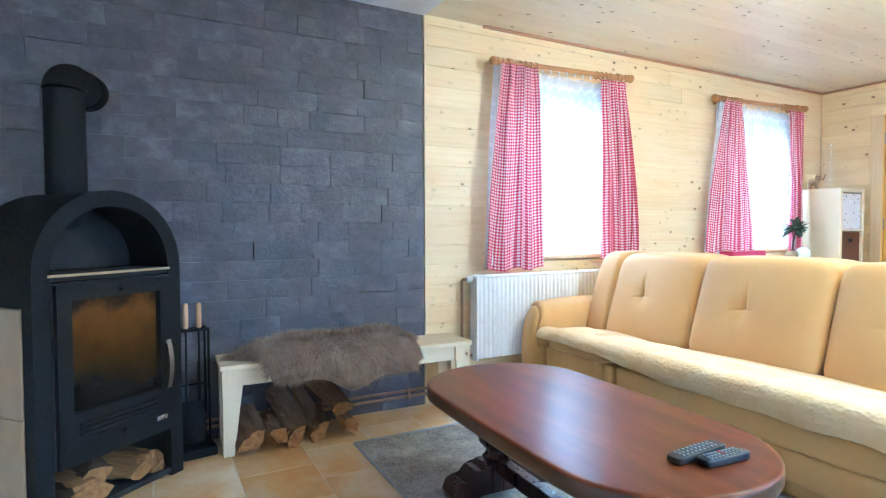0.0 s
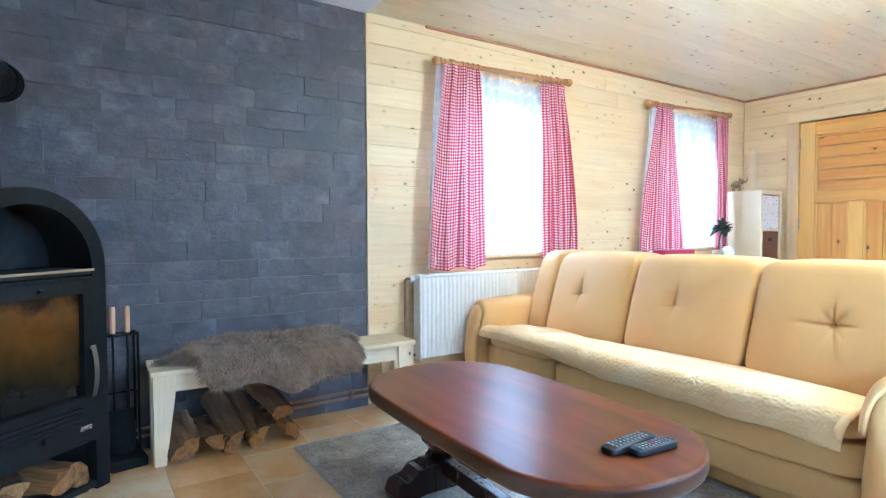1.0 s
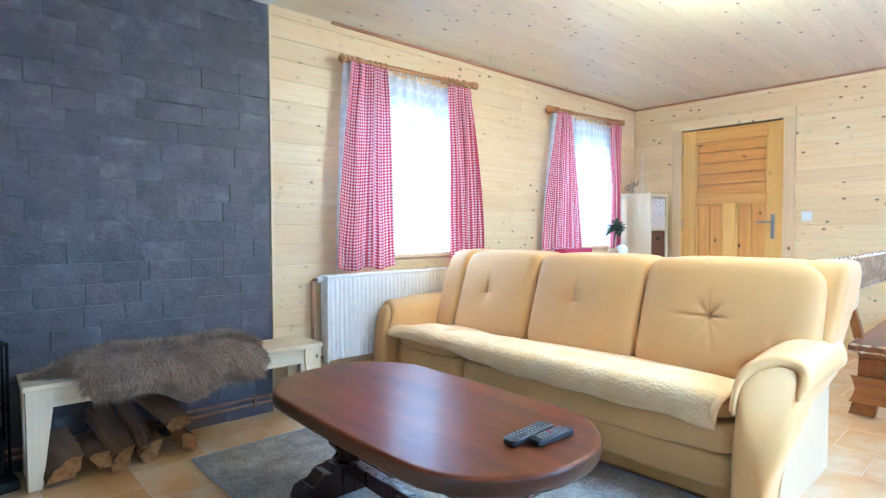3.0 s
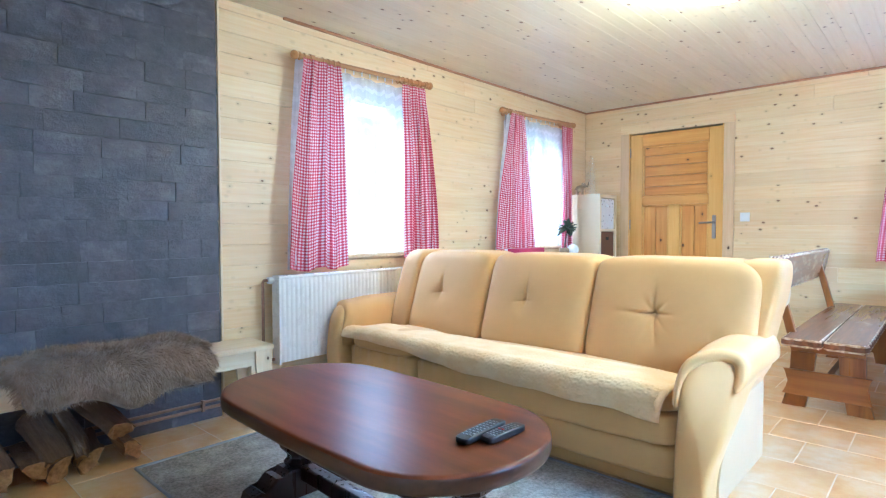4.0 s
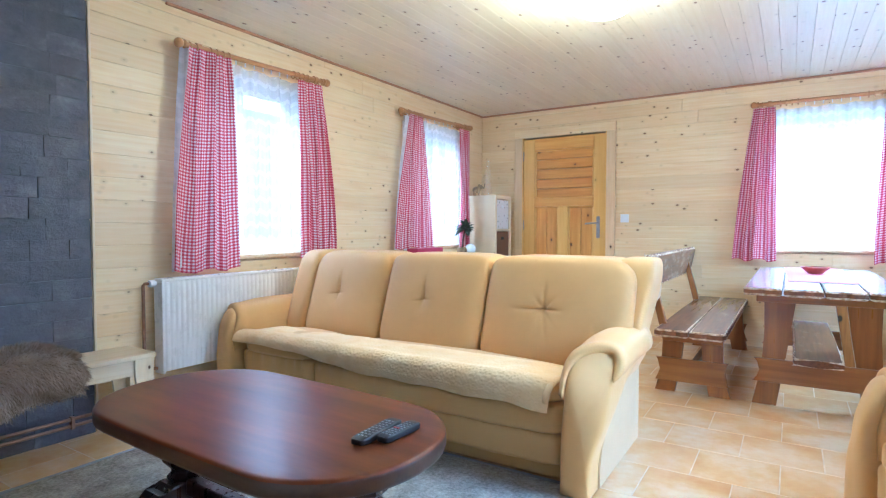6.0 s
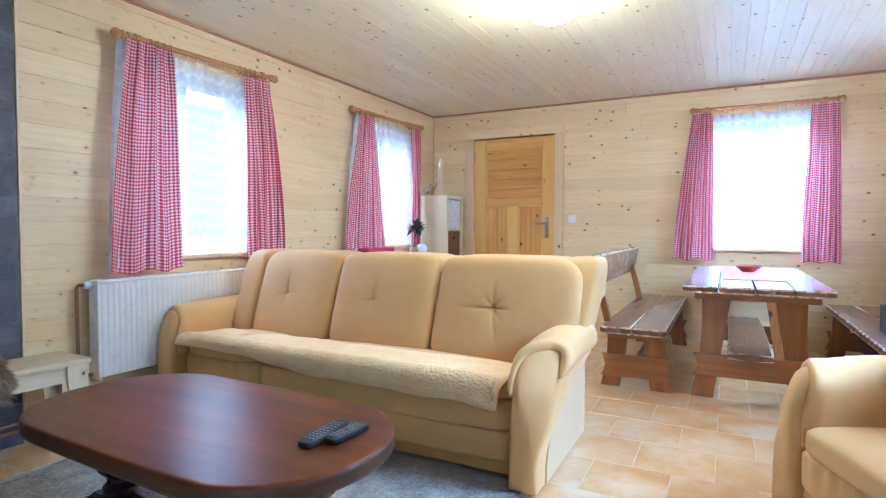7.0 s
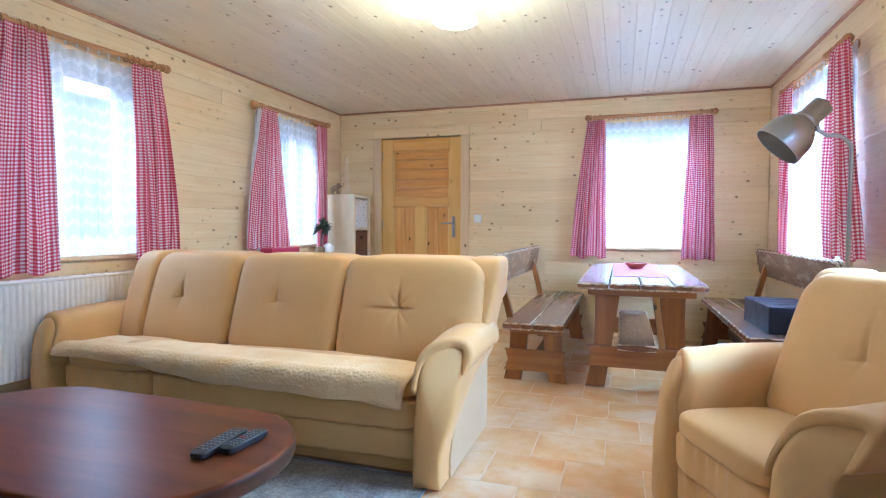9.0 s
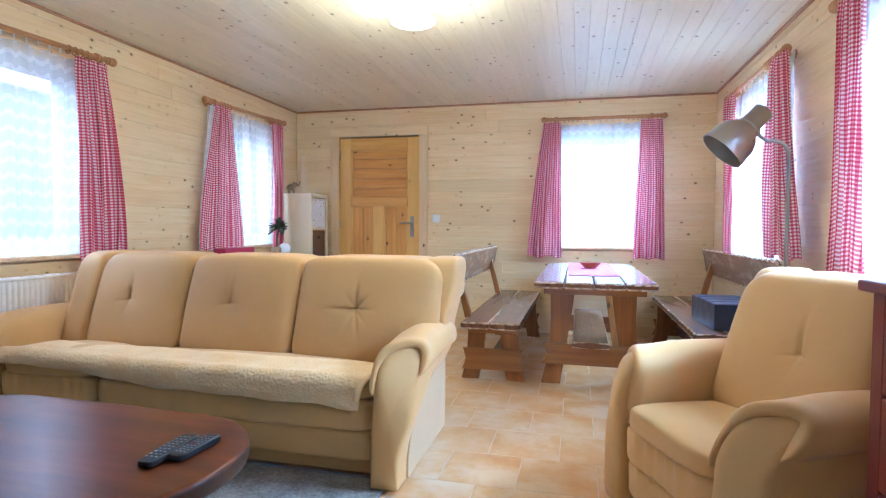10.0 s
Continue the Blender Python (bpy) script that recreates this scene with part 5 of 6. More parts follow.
    # arms: a flared body over a flat side panel, with a padded cap rolled over the top
    def loft(bm, sections):
        rows = [[bm.verts.new(p) for p in s] for s in sections]
        n = len(rows[0])
        for r0, r1 in zip(rows, rows[1:]):
            for i in range(n):
                bm.faces.new((r0[i], r0[(i + 1) % n], r1[(i + 1) % n], r1[i]))
        bm.faces.new(rows[0][::-1]), bm.faces.new(rows[-1])
        return bm

    def recede(p, xin, xout, k0):
        """How far the arm's front rounds backwards towards its top and its outside."""
        x, y, z = p
        k = 1 - smoothstep(-0.08, 0.42, y)
        off = 0.15 * smoothstep(0.40, 0.63, z) + 0.13 * smoothstep(xin + 0.02, xout + flare, abs(x)) * smoothstep(0.12, 0.5, z)
        return k0 * off * k + arm_y * (1 - smoothstep(0.3, 0.6, y))

    def curve(pts, n):
        """A smooth open curve through the points."""
        out = []
        p = [pts[0], *pts, pts[-1]]
        for i in range(1, len(p) - 2):
            for k in range(n):
                u = k / n
                q = []
                for c in (0, 1):
                    a0, a1, a2, a3 = p[i - 1][c], p[i][c], p[i + 1][c], p[i + 2][c]
                    q.append(0.5 * (2 * a1 + (a2 - a0) * u + (2 * a0 - 5 * a1 + 4 * a2 - a3) * u * u + (3 * a1 - a0 - 3 * a2 + a3) * u ** 3))
                out.append(tuple(q))
        out.append(pts[-1])
        return out
    for s in (-1, 1):
        xin, xout = half - 0.125, half
        k0 = slope[1 if s > 0 else 0]

        def section(y):
            """Inner face, top, flared outside and foot of the arm, as (x, z)."""
            lift = 0.20 * smoothstep(-0.02, 0.45, y)
            r = rise - 0.014 * (1 - smoothstep(-0.08, 0.25, y))
            return curve([(xin, 0.015), (xin + 0.004, 0.25), (xin + 0.016, 0.40), (xin + 0.018, 0.495 + r), (xin + 0.034, 0.540 + r), (xin + 0.068, 0.564 + r), (xout - 0.008, 0.571 + r), (xout + 0.5 * flare, 0.555 + r), (xout + flare - 0.022, 0.520 + r),
                          (xout + flare - 0.022, 0.480 + r), (xout + flare - 0.032, 0.41 + 0.25 * lift), (xout + 0.5 * flare, 0.30 + 0.7 * lift), (xout + 0.1 * flare, 0.19 + 0.95 * lift), (xout - 0.004, 0.12 + lift), (xout - 0.006, 0.015)], 6)
        secs = []
        cx, cz = (xin + xout) / 2 + 0.02, 0.30
        for y, f in ((-0.084, 0.04), (-0.084, 0.3), (-0.083, 0.55), (-0.081, 0.76), (-0.077, 0.88), (-0.070, 0.95), (-0.058, 0.985), (-0.035, 1.0), (0.03, 1.0), (0.10, 1.0), (0.20, 1.0), (0.30, 1.0), (0.45, 1.0), (0.66, 1.0)):
            row = []
            for x, z in section(y):
                x, z = cx + (x - cx) * f, (cz + (z - cz) * f if z > 0.05 or f < 0.9 else z)
                row.append((s * x, y + recede((x, y, z), xin, xout, k0), z))
            secs.append(row)
        arm = part("arm", loft(bmesh.new(), secs), "sofa", t, smooth=180)
        o = [(0.045 + arm_y, 0.02), (0.045 + arm_y, 0.10), (0.07 + arm_y, 0.17), (0.13 + arm_y, 0.225), (0.21 + arm_y, 0.275), (0.36, 0.335), (0.52, 0.385), (0.66, 0.41), (0.695, 0.41), (0.695, 0.02)]
        xa, xb = sorted((s * (xout - 0.012), s * (xout + 0.003)))
        part("side_panel", prism(bmesh.new(), o, "x", xa, xb, 0.003), "sofa_side", arm, "flat beige side panel")
        # the padding is a thick band wrapped over the arm, with a rounded lip
        secs = []
        y_lip = lip[1 if s > 0 else 0]
        for dy0, f in ((0.0, 0.05), (0.001, 0.35), (0.005, 0.65), (0.012, 0.86), (0.022, 0.97), (0.036, 1.0), (0.055, 0.95), (0.080, 0.92), (0.11, 0.95), (0.16, 1.0), (0.22, 1.04), (0.30, 1.05), (0.40, 1.03), (0.52, 1.0), (0.62, 1.0), (0.70, 0.95)):
            y = y_lip + dy0
            cs = section(y)[12 if y_lip < -0.06 else 9:57]
            n = len(cs) - 1
            outer, under = [], []
            for i, (x, z) in enumerate(cs):
                a, b = cs[max(0, i - 1)], cs[min(n, i + 1)]
                tx, tz = b[0] - a[0], b[1] - a[1]
                ln = math.hypot(tx, tz)
                nx, nz = -tz / ln, tx / ln
                g = f * math.sqrt(max(0.01, 1 - max(0.0, (i - n + 6) / 6) ** 2)) * (0.35 + 0.65 * smoothstep(2, 13, i) if dy0 < 0.03 else 1.0)
                if i < 16:
                    g += 0.16 * math.sin(y * 105 + 3 * math.sin(y * 20)) * smoothstep(0.05, 0.15, y) * math.sin(math.pi * i / 16)
                dy = recede((x, y, z), xin, xout, k0)
                for lst, d in ((outer, 0.006 + 0.022 * g), (under, 0.004 - 0.022 * g)):
                    lst.append((s * (x + nx * d), y + dy, z + nz * d))
            secs.append(outer + under[::-1])
        part("arm_pad", loft(bmesh.new(), secs), "sofa", arm, "rolled arm padding", smooth=180)
        for y in (0.05, 0.62):
            part("foot", B(s * (half - 0.075) - 0.025, s * (half - 0.075) + 0.025, y - 0.025, y + 0.025, 0.0, 0.018, 0.003), "black_plastic", t)
    return t


SOFA = pose(-1.822, 2.12, 0)
upholstered("sofa", SOFA, 2.26, [-0.858, -0.258, 0.402, 1.157], [-1.0, -0.43, 1.0], "honey-beige three seat sofa with buttoned back cushions", "sofa", rise=0.014, spread=(0.010, 0.217), reach=((-0.17, 0.283), (0.04, 0.37)), star=-0.04)
upholstered("armchair", pose(0.268, 1.922, 0, 0, 0, -66), 0.76, [-0.265, 0.34], [-0.255, 0.255], "honey-beige armchair matching the sofa", "armchair", 0.05, 0.020, arm_y=0.06, slope=(0.35, 0.7), reach=((-0.01, 0.44), (0.06, 0.44)), star=0.065)


def fleece():
    t = thing("fleece_throw", SOFA @ pose(0, 0, 0.425), "cream fleece throw spread over the sofa seat", "throw")
    back, edge, rad = 0.235, -0.005, 0.045

    def hem(u):
        return 0.002 + 0.066 * smoothstep(0.05, 0.65, u) + 0.004 * math.sin(17 * u) + 0.003 * math.sin(41 * u) + 0.02 * smoothstep(0.9, 1.0, u)

    def fn(u, v, lift=0.0):
        x = -0.990 + 1.945 * u + 0.012 * math.sin(9 * v + 2)
        total = (back - edge) + rad * 1.5 + hem(u)
        s = total * v
        e = min(u * 16, (1 - u) * 16, (1 - v) * 9, 1.0)
        front = smoothstep(0.45, 0.75, v)
        h = 0.008 + (0.016 + 0.010 * front) * max(0.0, e) ** 0.5 + 0.006 * noise.noise(Vector((u * 9, v * 3, 0))) + 0.002 * noise.noise(Vector((u * 45, v * 13, 0))) * front + (0.0016 + 0.0034 * front) * noise.noise(Vector((u * 250, v * 62, 1))) + 0.0012 * noise.noise(Vector((u * 240, v * 60, 5))) + lift
        h += 0.020 * math.exp(-(u / 0.028) ** 2) * front - 0.006 * math.exp(-((u - 0.17) / 0.06) ** 2) * (1 - front)
        flat_len = back - edge
        if s < flat_len:
            return Vector((x, back - s, h))
        a = min((s - flat_len) / rad, math.pi / 2)
        over = max(0.0, s - flat_len - rad * math.pi / 2)
        rr = 0.030 + h
        return Vector((x, edge - rr * math.sin(a), -0.030 + rr * math.cos(a) - over))
    part("cloth", sheet(bmesh.new(), fn, 460, 110), "fleece", t, smooth=180)
    # the turned corner shows its folded edge
    bm = tube(bmesh.new(), [(0.952, 0.12, 0.010), (0.955, 0.02, 0.008), (0.951, -0.035, -0.002), (0.944, -0.060, -0.030), (0.940, -0.066, -0.062)], [0.010, 0.012, 0.014, 0.013, 0.009], 10)
    part("folded_edge", bm, "fleece", t, smooth=180)


fleece()


# ---- dining corner ----
def seat_bench(at, label):
    """A rustic bench: length along y, its back on local -x."""
    t = thing("rustic_bench", at, label, "bench", "benches at the dining table")
    L, zt = 2.0, 0.43
    hx = 0.198
    part("seat_plank", prism(bmesh.new(), wavy(-hx, -0.004, -L / 2, L / 2, "s", 0.012, 0.07), "z", zt - 0.048, zt, 0.011, worn=True), ["rustic_y", "rustic_edge"], t)
    part("seat_plank", prism(bmesh.new(), wavy(0.004, hx, -L / 2, L / 2, "se", 0.018, 0.10), "z", zt - 0.048, zt, 0.011, worn=True), ["rustic_y", "rustic_edge"], t)
    for sy in (-1, 1):
        y = sy * (L / 2 - 0.19)
        part("bearer", B(-hx + 0.02, hx - 0.02, y - 0.03, y + 0.03, zt - 0.10, zt - 0.049, 0.006), "rustic_x", t)
        for sx in (-1, 1):
            o = [(sx * 0.052, zt - 0.10), (sx * 0.178, zt - 0.10), (sx * 0.180, 0.23), (sx * 0.192, 0.10), (sx * 0.222, 0.0), (sx * 0.200, 0.008), (sx * 0.140, 0.008), (sx * 0.100, 0.0), (sx * 0.078, 0.12), (sx * 0.062, 0.23)]
            part("leg", prism(bmesh.new(), o, "y", y - 0.026, y + 0.026, 0.006), "rustic_z", t)
        o = [(-0.218, 0.075), (-0.192, 0.11), (-0.180, 0.15), (-0.190, 0.19), (-0.212, 0.225), (0.212, 0.225), (0.190, 0.19), (0.180, 0.15), (0.192, 0.11), (0.218, 0.075)]
        part("cross_board", prism(bmesh.new(), o, "y", y - 0.052 if sy < 0 else y + 0.0265, y - 0.0265 if sy < 0 else y + 0.052, 0.006), "rustic_x", t)
        lean = [(-0.185, zt - 0.12), (-0.135, zt - 0.12), (-0.278, 0.855), (-0.318, 0.855)]
        part("back_post", prism(bmesh.new(), lean, "y", y + 0.030 if sy < 0 else y - 0.085, y + 0.085 if sy < 0 else y - 0.030, 0.006), "rustic_z", t)
    part("stretcher", B(-0.02, 0.02, -L / 2 + 0.27, L / 2 - 0.27, 0.12, 0.19, 0.006), "rustic_y", t)
    bm = prism(bmesh.new(), wavy(-0.112, 0.112, -L / 2, L / 2 - 0.02, "ewsn", 0.024, 0.10), "z", -0.020, 0.020, 0.016, worn=True)
    bmesh.ops.transform(bm, matrix=pose(-0.272, 0, 0.772, 0, 101, 0), verts=bm.verts)
    part("backrest", bm, ["rustic_back", "rustic_edge"], t, "scalloped leaning back plank")
    return t


BENCH_W = pose(-0.585, 4.632, 0)
BENCH_E = pose(0.888, 4.60, 0, 0, 0, 180)
seat_bench(BENCH_W, "brown rustic bench with a scalloped plank back")
seat_bench(BENCH_E, "brown rustic bench under the window, a dark box on it")


def dining_table():
    t = thing("dining_table", pose(0.088, 4.435, 0), "brown rustic plank table with scalloped edges", "dining table")
    L, zt, hx = 1.95, 0.735, 0.370
    for i in range(4):
        x0 = -hx + i * hx / 2
        sides = "s" + ("w" if i == 0 else "") + ("e" if i == 3 else "")
        part("top_plank", prism(bmesh.new(), wavy(x0 + 0.004, x0 + hx / 2 - 0.004, -L / 2, L / 2, sides, 0.017, 0.085), "z", zt - 0.042, zt, 0.011, worn=True), ["rustic_y", "rustic_edge"], t)
    part("under_frame", B(-hx + 0.06, hx - 0.06, -L / 2 + 0.06, L / 2 - 0.06, zt - 0.082, zt - 0.0425, 0.006), "rustic_x", t)
    for sy in (-1, 1):
        y = sy * (L / 2 - 0.385)
        for sx in (-1, 1):
            o = [(sx * 0.118, zt - 0.082), (sx * 0.282, zt - 0.082), (sx * 0.278, 0.45), (sx * 0.290, 0.22), (sx * 0.337, 0.0), (sx * 0.302, 0.010), (sx * 0.243, 0.010), (sx * 0.209, 0.0), (sx * 0.173, 0.25), (sx * 0.144, 0.45)]
            part("leg", prism(bmesh.new(), o, "y", y - 0.032, y + 0.032, 0.007), "rustic_z", t)
        o = [(-0.336, 0.145), (-0.302, 0.18), (-0.290, 0.215), (-0.300, 0.25), (-0.328, 0.285), (0.328, 0.285), (0.300, 0.25), (0.290, 0.215), (0.302, 0.18), (0.336, 0.145)]
        part("cross_board", prism(bmesh.new(), o, "y", y - 0.065 if sy < 0 else y + 0.0325, y - 0.0325 if sy < 0 else y + 0.065, 0.008), "rustic_x", t)
    bm = prism(bmesh.new(), wavy(-0.125, 0.105, -L / 2 + 0.20, L / 2 - 0.20, "w", 0.014, 0.085), "z", 0.286, 0.328, 0.011, worn=True)
    part("foot_plank", bm, ["rustic_y", "rustic_edge"], t, "lengthwise foot plank")


dining_table()
bm = sheet(bmesh.new(), lambda u, v: Vector((-0.18 + 0.36 * u, -0.72 + 1.44 * v, 0.0035 + 0.0015 * math.sin(9 * v) * math.sin(7 * u))), 12, 30)
runner = solid("table_runner", bm, "red_cloth", "raspberry red cloth runner on the dining table", "table runner", smooth=180, at=pose(0.090, 4.68, 0.735, 0, 0, 1))
prof = [(0.0, 0.0), (0.050, 0.0), (0.060, 0.006), (0.098, 0.040), (0.115, 0.062), (0.110, 0.063), (0.092, 0.042), (0.055, 0.012), (0.0, 0.010)]
solid("bowl", lathe(bmesh.new(), prof, 28), "bowl", "shallow reddish bowl on the red runner", "bowl", smooth=50, at=pose(0.085, 4.70, 0.7405) @ Matrix.Scale(0.78, 4))


def tray_box():
    t = thing("wooden_box", pose(0.965, 4.03, 0.431, 0, 0, 3.6), "dark navy painted wooden box with a slatted lid", "box")
    hx, hy, h = 0.155, 0.268, 0.165
    part("side", B(-hx, hx, -hy, -hy + 0.014, 0, h, 0.004), "navy", t)
    part("side", B(-hx, hx, hy - 0.014, hy, 0, h, 0.004), "navy", t)
    part("side", B(-hx, -hx + 0.014, -hy + 0.014, hy - 0.014, 0, h, 0.004), "navy", t)
    part("side", B(hx - 0.014, hx, -hy + 0.014, hy - 0.014, 0, h, 0.004), "navy", t)
    part("bottom", B(-hx + 0.014, hx - 0.014, -hy + 0.014, hy - 0.014, 0.0, 0.012), "navy", t)
    for i in range(4):
        y0 = -hy + 0.020 + i * 0.1335
        part("slat", B(-hx + 0.014, hx - 0.014, y0, y0 + 0.122, h - 0.018, h + 0.001, 0.003), "navy", t)


tray_box()


# ---- floor lamp behind the armchair ----
def floor_lamp():
    t = thing("floor_lamp", pose(1.068, 3.30, 0), "grey bronze metal floor lamp with a bell shade", "floor lamp")
    part("base", lathe(bmesh.new(), [(0, 0), (0.135, 0), (0.14, 0.008), (0.135, 0.020), (0.02, 0.026), (0.012, 0.032), (0, 0.032)], 36), "lamp_metal", t, smooth=40)
    path = [(0, 0, 0.028), (0, 0, 1.46)]
    for i in range(1, 9):
        a = math.pi / 2 * 1.15 * i / 8
        path.append((-0.085 * (1 - math.cos(a)), 0, 1.46 + 0.085 * math.sin(a)))
    path.append((-0.15, 0, 1.575))
    part("pole", tube(bmesh.new(), path, 0.0105, 14), "lamp_metal", t, smooth=60)
    axis = Vector((-0.70, -0.05, -0.71)).normalized()
    top = Vector((-0.125, 0, 1.705))
    m = Matrix.Translation(top) @ axis.to_track_quat("Z", "Y").to_matrix().to_4x4()
    prof = [(0.0, 0.0), (0.048, 0.0), (0.054, 0.006), (0.054, 0.098), (0.060, 0.104), (0.060, 0.112), (0.056, 0.118), (0.072, 0.132), (0.100, 0.165), (0.117, 0.210), (0.122, 0.262), (0.126, 0.300),
            (0.122, 0.300), (0.118, 0.262), (0.112, 0.212), (0.095, 0.168), (0.066, 0.136), (0.045, 0.122), (0.0, 0.120)]
    sh = part("shade", lathe(bmesh.new(), prof, 40, m), "lamp_metal", t, "bell shaped metal shade", smooth=50)
    j = top + axis * 0.055
    part("swivel", tube(bmesh.new(), [j + axis * 0.02, (-0.155, 0, 1.615), (-0.15, 0, 1.570)], [0.014, 0.013, 0.013], 10), "lamp_metal", t, smooth=60)
    part("vent_cap", lathe(bmesh.new(), [(0, -0.012), (0.03, -0.010), (0.034, -0.001), (0, -0.001)], 20, m), "stove", sh, smooth=50)


floor_lamp()


# ---- ceiling light ----
def ceiling_light():
    t = thing("ceiling_light", pose(-0.945, 2.875, TOP), "lit ceiling light with opal glass bowls", "ceiling light")
    part("canopy", lathe(bmesh.new(), [(0, -0.035), (0.10, -0.035), (0.13, -0.02), (0.135, 0.0), (0, 0.0)], 32), "chrome", t, smooth=40)
    part("stem", lathe(bmesh.new(), [(0.012, -0.13), (0.02, -0.12), (0.012, -0.1), (0.016, -0.035)], 16), "nickel", t, smooth=50)
    for k in range(3):
        a = math.radians(90 + 120 * k)
        cx, cy = 0.155 * math.cos(a), 0.155 * math.sin(a)
        part("arm", tube(bmesh.new(), [(0, 0, -0.04), (cx * 0.6, cy * 0.6, -0.055), (cx, cy, -0.05)], 0.009, 10), "nickel", t, smooth=60)
        prof = [(0.03, -0.045), (0.075, -0.055), (0.115, -0.085), (0.128, -0.115), (0.118, -0.122), (0.100, -0.095), (0.06, -0.068), (0.03, -0.06)]
        part("glass_bowl", lathe(bmesh.new(), prof, 28, pose(cx, cy, 0)), "glow", t, "glowing opal glass", smooth=60)
    part("finial", lathe(bmesh.new(), [(0, -0.165), (0.012, -0.16), (0.016, -0.145), (0.010, -0.131), (0, -0.131)], 16), "nickel", t, smooth=60)


ceiling_light()


# ---- corner cabinet and what stands on it ----
def corner_cabinet():
    x0, x1, y0, y1, h = -3.095, -2.700, 5.200, 5.585, 1.411
    t = thing("cube_shelf", pose((x0 + x1) / 2, (y0 + y1) / 2, 0), "tall cream cube shelf with box inserts in the corner", "shelf")
    hx, hy = (x1 - x0) / 2, (y1 - y0) / 2
    for s in (-1, 1):
        ya, yb = sorted((s * hy, s * (hy - 0.036)))
        part("side", B(-hx, hx, ya, yb, 0, h, 0.002), "cream", t)
    part("top", B(-hx, hx, -hy + 0.036, hy - 0.036, h - 0.036, h, 0.002), "cream", t)
    part("bottom", B(-hx, hx, -hy + 0.036, hy - 0.036, 0, 0.036, 0.002), "cream", t)
    part("back", B(-hx, -hx + 0.006, -hy + 0.036, hy - 0.036, 0.036, h - 0.036), "cream", t)
    cell = (h - 0.036 * 2 - 0.016 * 3) / 4
    for i in range(4):
        z0 = 0.036 + i * (cell + 0.016)
        if i:
            part("shelf", B(-hx + 0.006, hx, -hy + 0.036, hy - 0.036, z0 - 0.016, z0, 0.001), "cream", t)
        mt, lab = (("floral", "floral printed box front") if i == 3 else ("wicker", "brown woven drawer front"))
        dr = part("drawer", B(-hx + 0.02, hx - 0.012, -hy + 0.041, hy - 0.041, z0 + 0.003, z0 + cell - 0.010, 0.005), mt, t, lab)
        # no real hole: on woven fronts a black plate paints its inner shade
        part("handle_hole", B(hx - 0.0125, hx - 0.0095, -0.030, 0.030, z0 + cell * 0.70, z0 + cell * 0.70 + 0.030, 0.001), "stove_in" if i < 3 else "white_plastic", dr)
    return h


SHELF_TOP = corner_cabinet()
prof = [(0, 0), (0.058, 0), (0.060, 0.006), (0.052, 0.03), (0.050, 0.40), (0.047, 0.40), (0.047, 0.035), (0.03, 0.025), (0, 0.025)]
solid("glass_vase", lathe(bmesh.new(), prof, 32), "vase_glass", "tall clear glass cylinder vase on the shelf", "vase", smooth=50, at=pose(-2.855, 5.335, SHELF_TOP + 0.0005))


def figurine():
    """A small carved four-legged animal figure."""
    bm = bmesh.new()
    for (c, r) in (((0, 0, 0.075), (0.055, 0.034, 0.036)), ((0.055, 0, 0.105), (0.028, 0.024, 0.027)), ((0.035, 0.026, 0.112), (0.016, 0.006, 0.024)), ((0.035, -0.026, 0.112), (0.016, 0.006, 0.024))):
        k = bmesh.ops.create_uvsphere(bm, u_segments=14, v_segments=9, radius=1.0)["verts"]
        bmesh.ops.transform(bm, matrix=Matrix.Translation(c) @ Matrix.Diagonal((*r, 1)), verts=k)
    for x in (-0.032, 0.032):
        for y in (-0.018, 0.018):
            tube(bm, [(x, y, 0.0), (x, y, 0.07)], [0.013, 0.015], 10)
    tube(bm, [(0.072, 0, 0.105), (0.093, 0, 0.095), (0.104, 0, 0.115), (0.110, 0, 0.145)], [0.013, 0.010, 0.008, 0.006], 8)
    tube(bm, [(-0.052, 0, 0.085), (-0.065, 0, 0.055)], 0.004, 6)
    return solid("animal_figurine", bm, "bronze", "small brown carved animal figurine on the shelf", "figurine", smooth=60, at=pose(-2.985, 5.31, SHELF_TOP + 0.0005, 0, 0, 20) @ Matrix.Diagonal((0.82, 0.82, 0.95, 1)))


figurine()

# a narrow table under the second window, with ornaments
SILL = 0.785


def console():
    t = thing("console_table", pose(-2.90, 4.58, 0), "narrow plain pine side table under the window", "side table")
    part("tabletop", B(-0.17, 0.17, -0.60, 0.60, SILL - 0.025, SILL - 0.0005, 0.004), "pine_bench", t)
    part("apron", B(-0.14, 0.14, -0.56, 0.56, SILL - 0.095, SILL - 0.026, 0.002), "pine_bench", t)
    for sx in (-1, 1):
        for sy in (-1, 1):
            part("leg", B(sx * 0.14 - 0.022, sx * 0.14 + 0.022, sy * 0.56 - 0.022, sy * 0.56 + 0.022, 0.0, SILL - 0.0955, 0.003), "pine_bench_z", t)


console()
bm = B(-0.06, 0.06, -0.215, 0.215, 0, 0.092, 0.004)
solid("red_box", bm, "red_cloth", "low red cloth covered box on the side table", "box", at=pose(-2.97, 4.287, SILL))
bm = bmesh.new()
bmesh.ops.create_uvsphere(bm, u_segments=28, v_segments=18, radius=0.058)
solid("white_ball", bm, "porcelain", "white porcelain ball beside the flower pot", "ornament", smooth=180, at=pose(-2.90, 5.018, SILL + 0.0575))


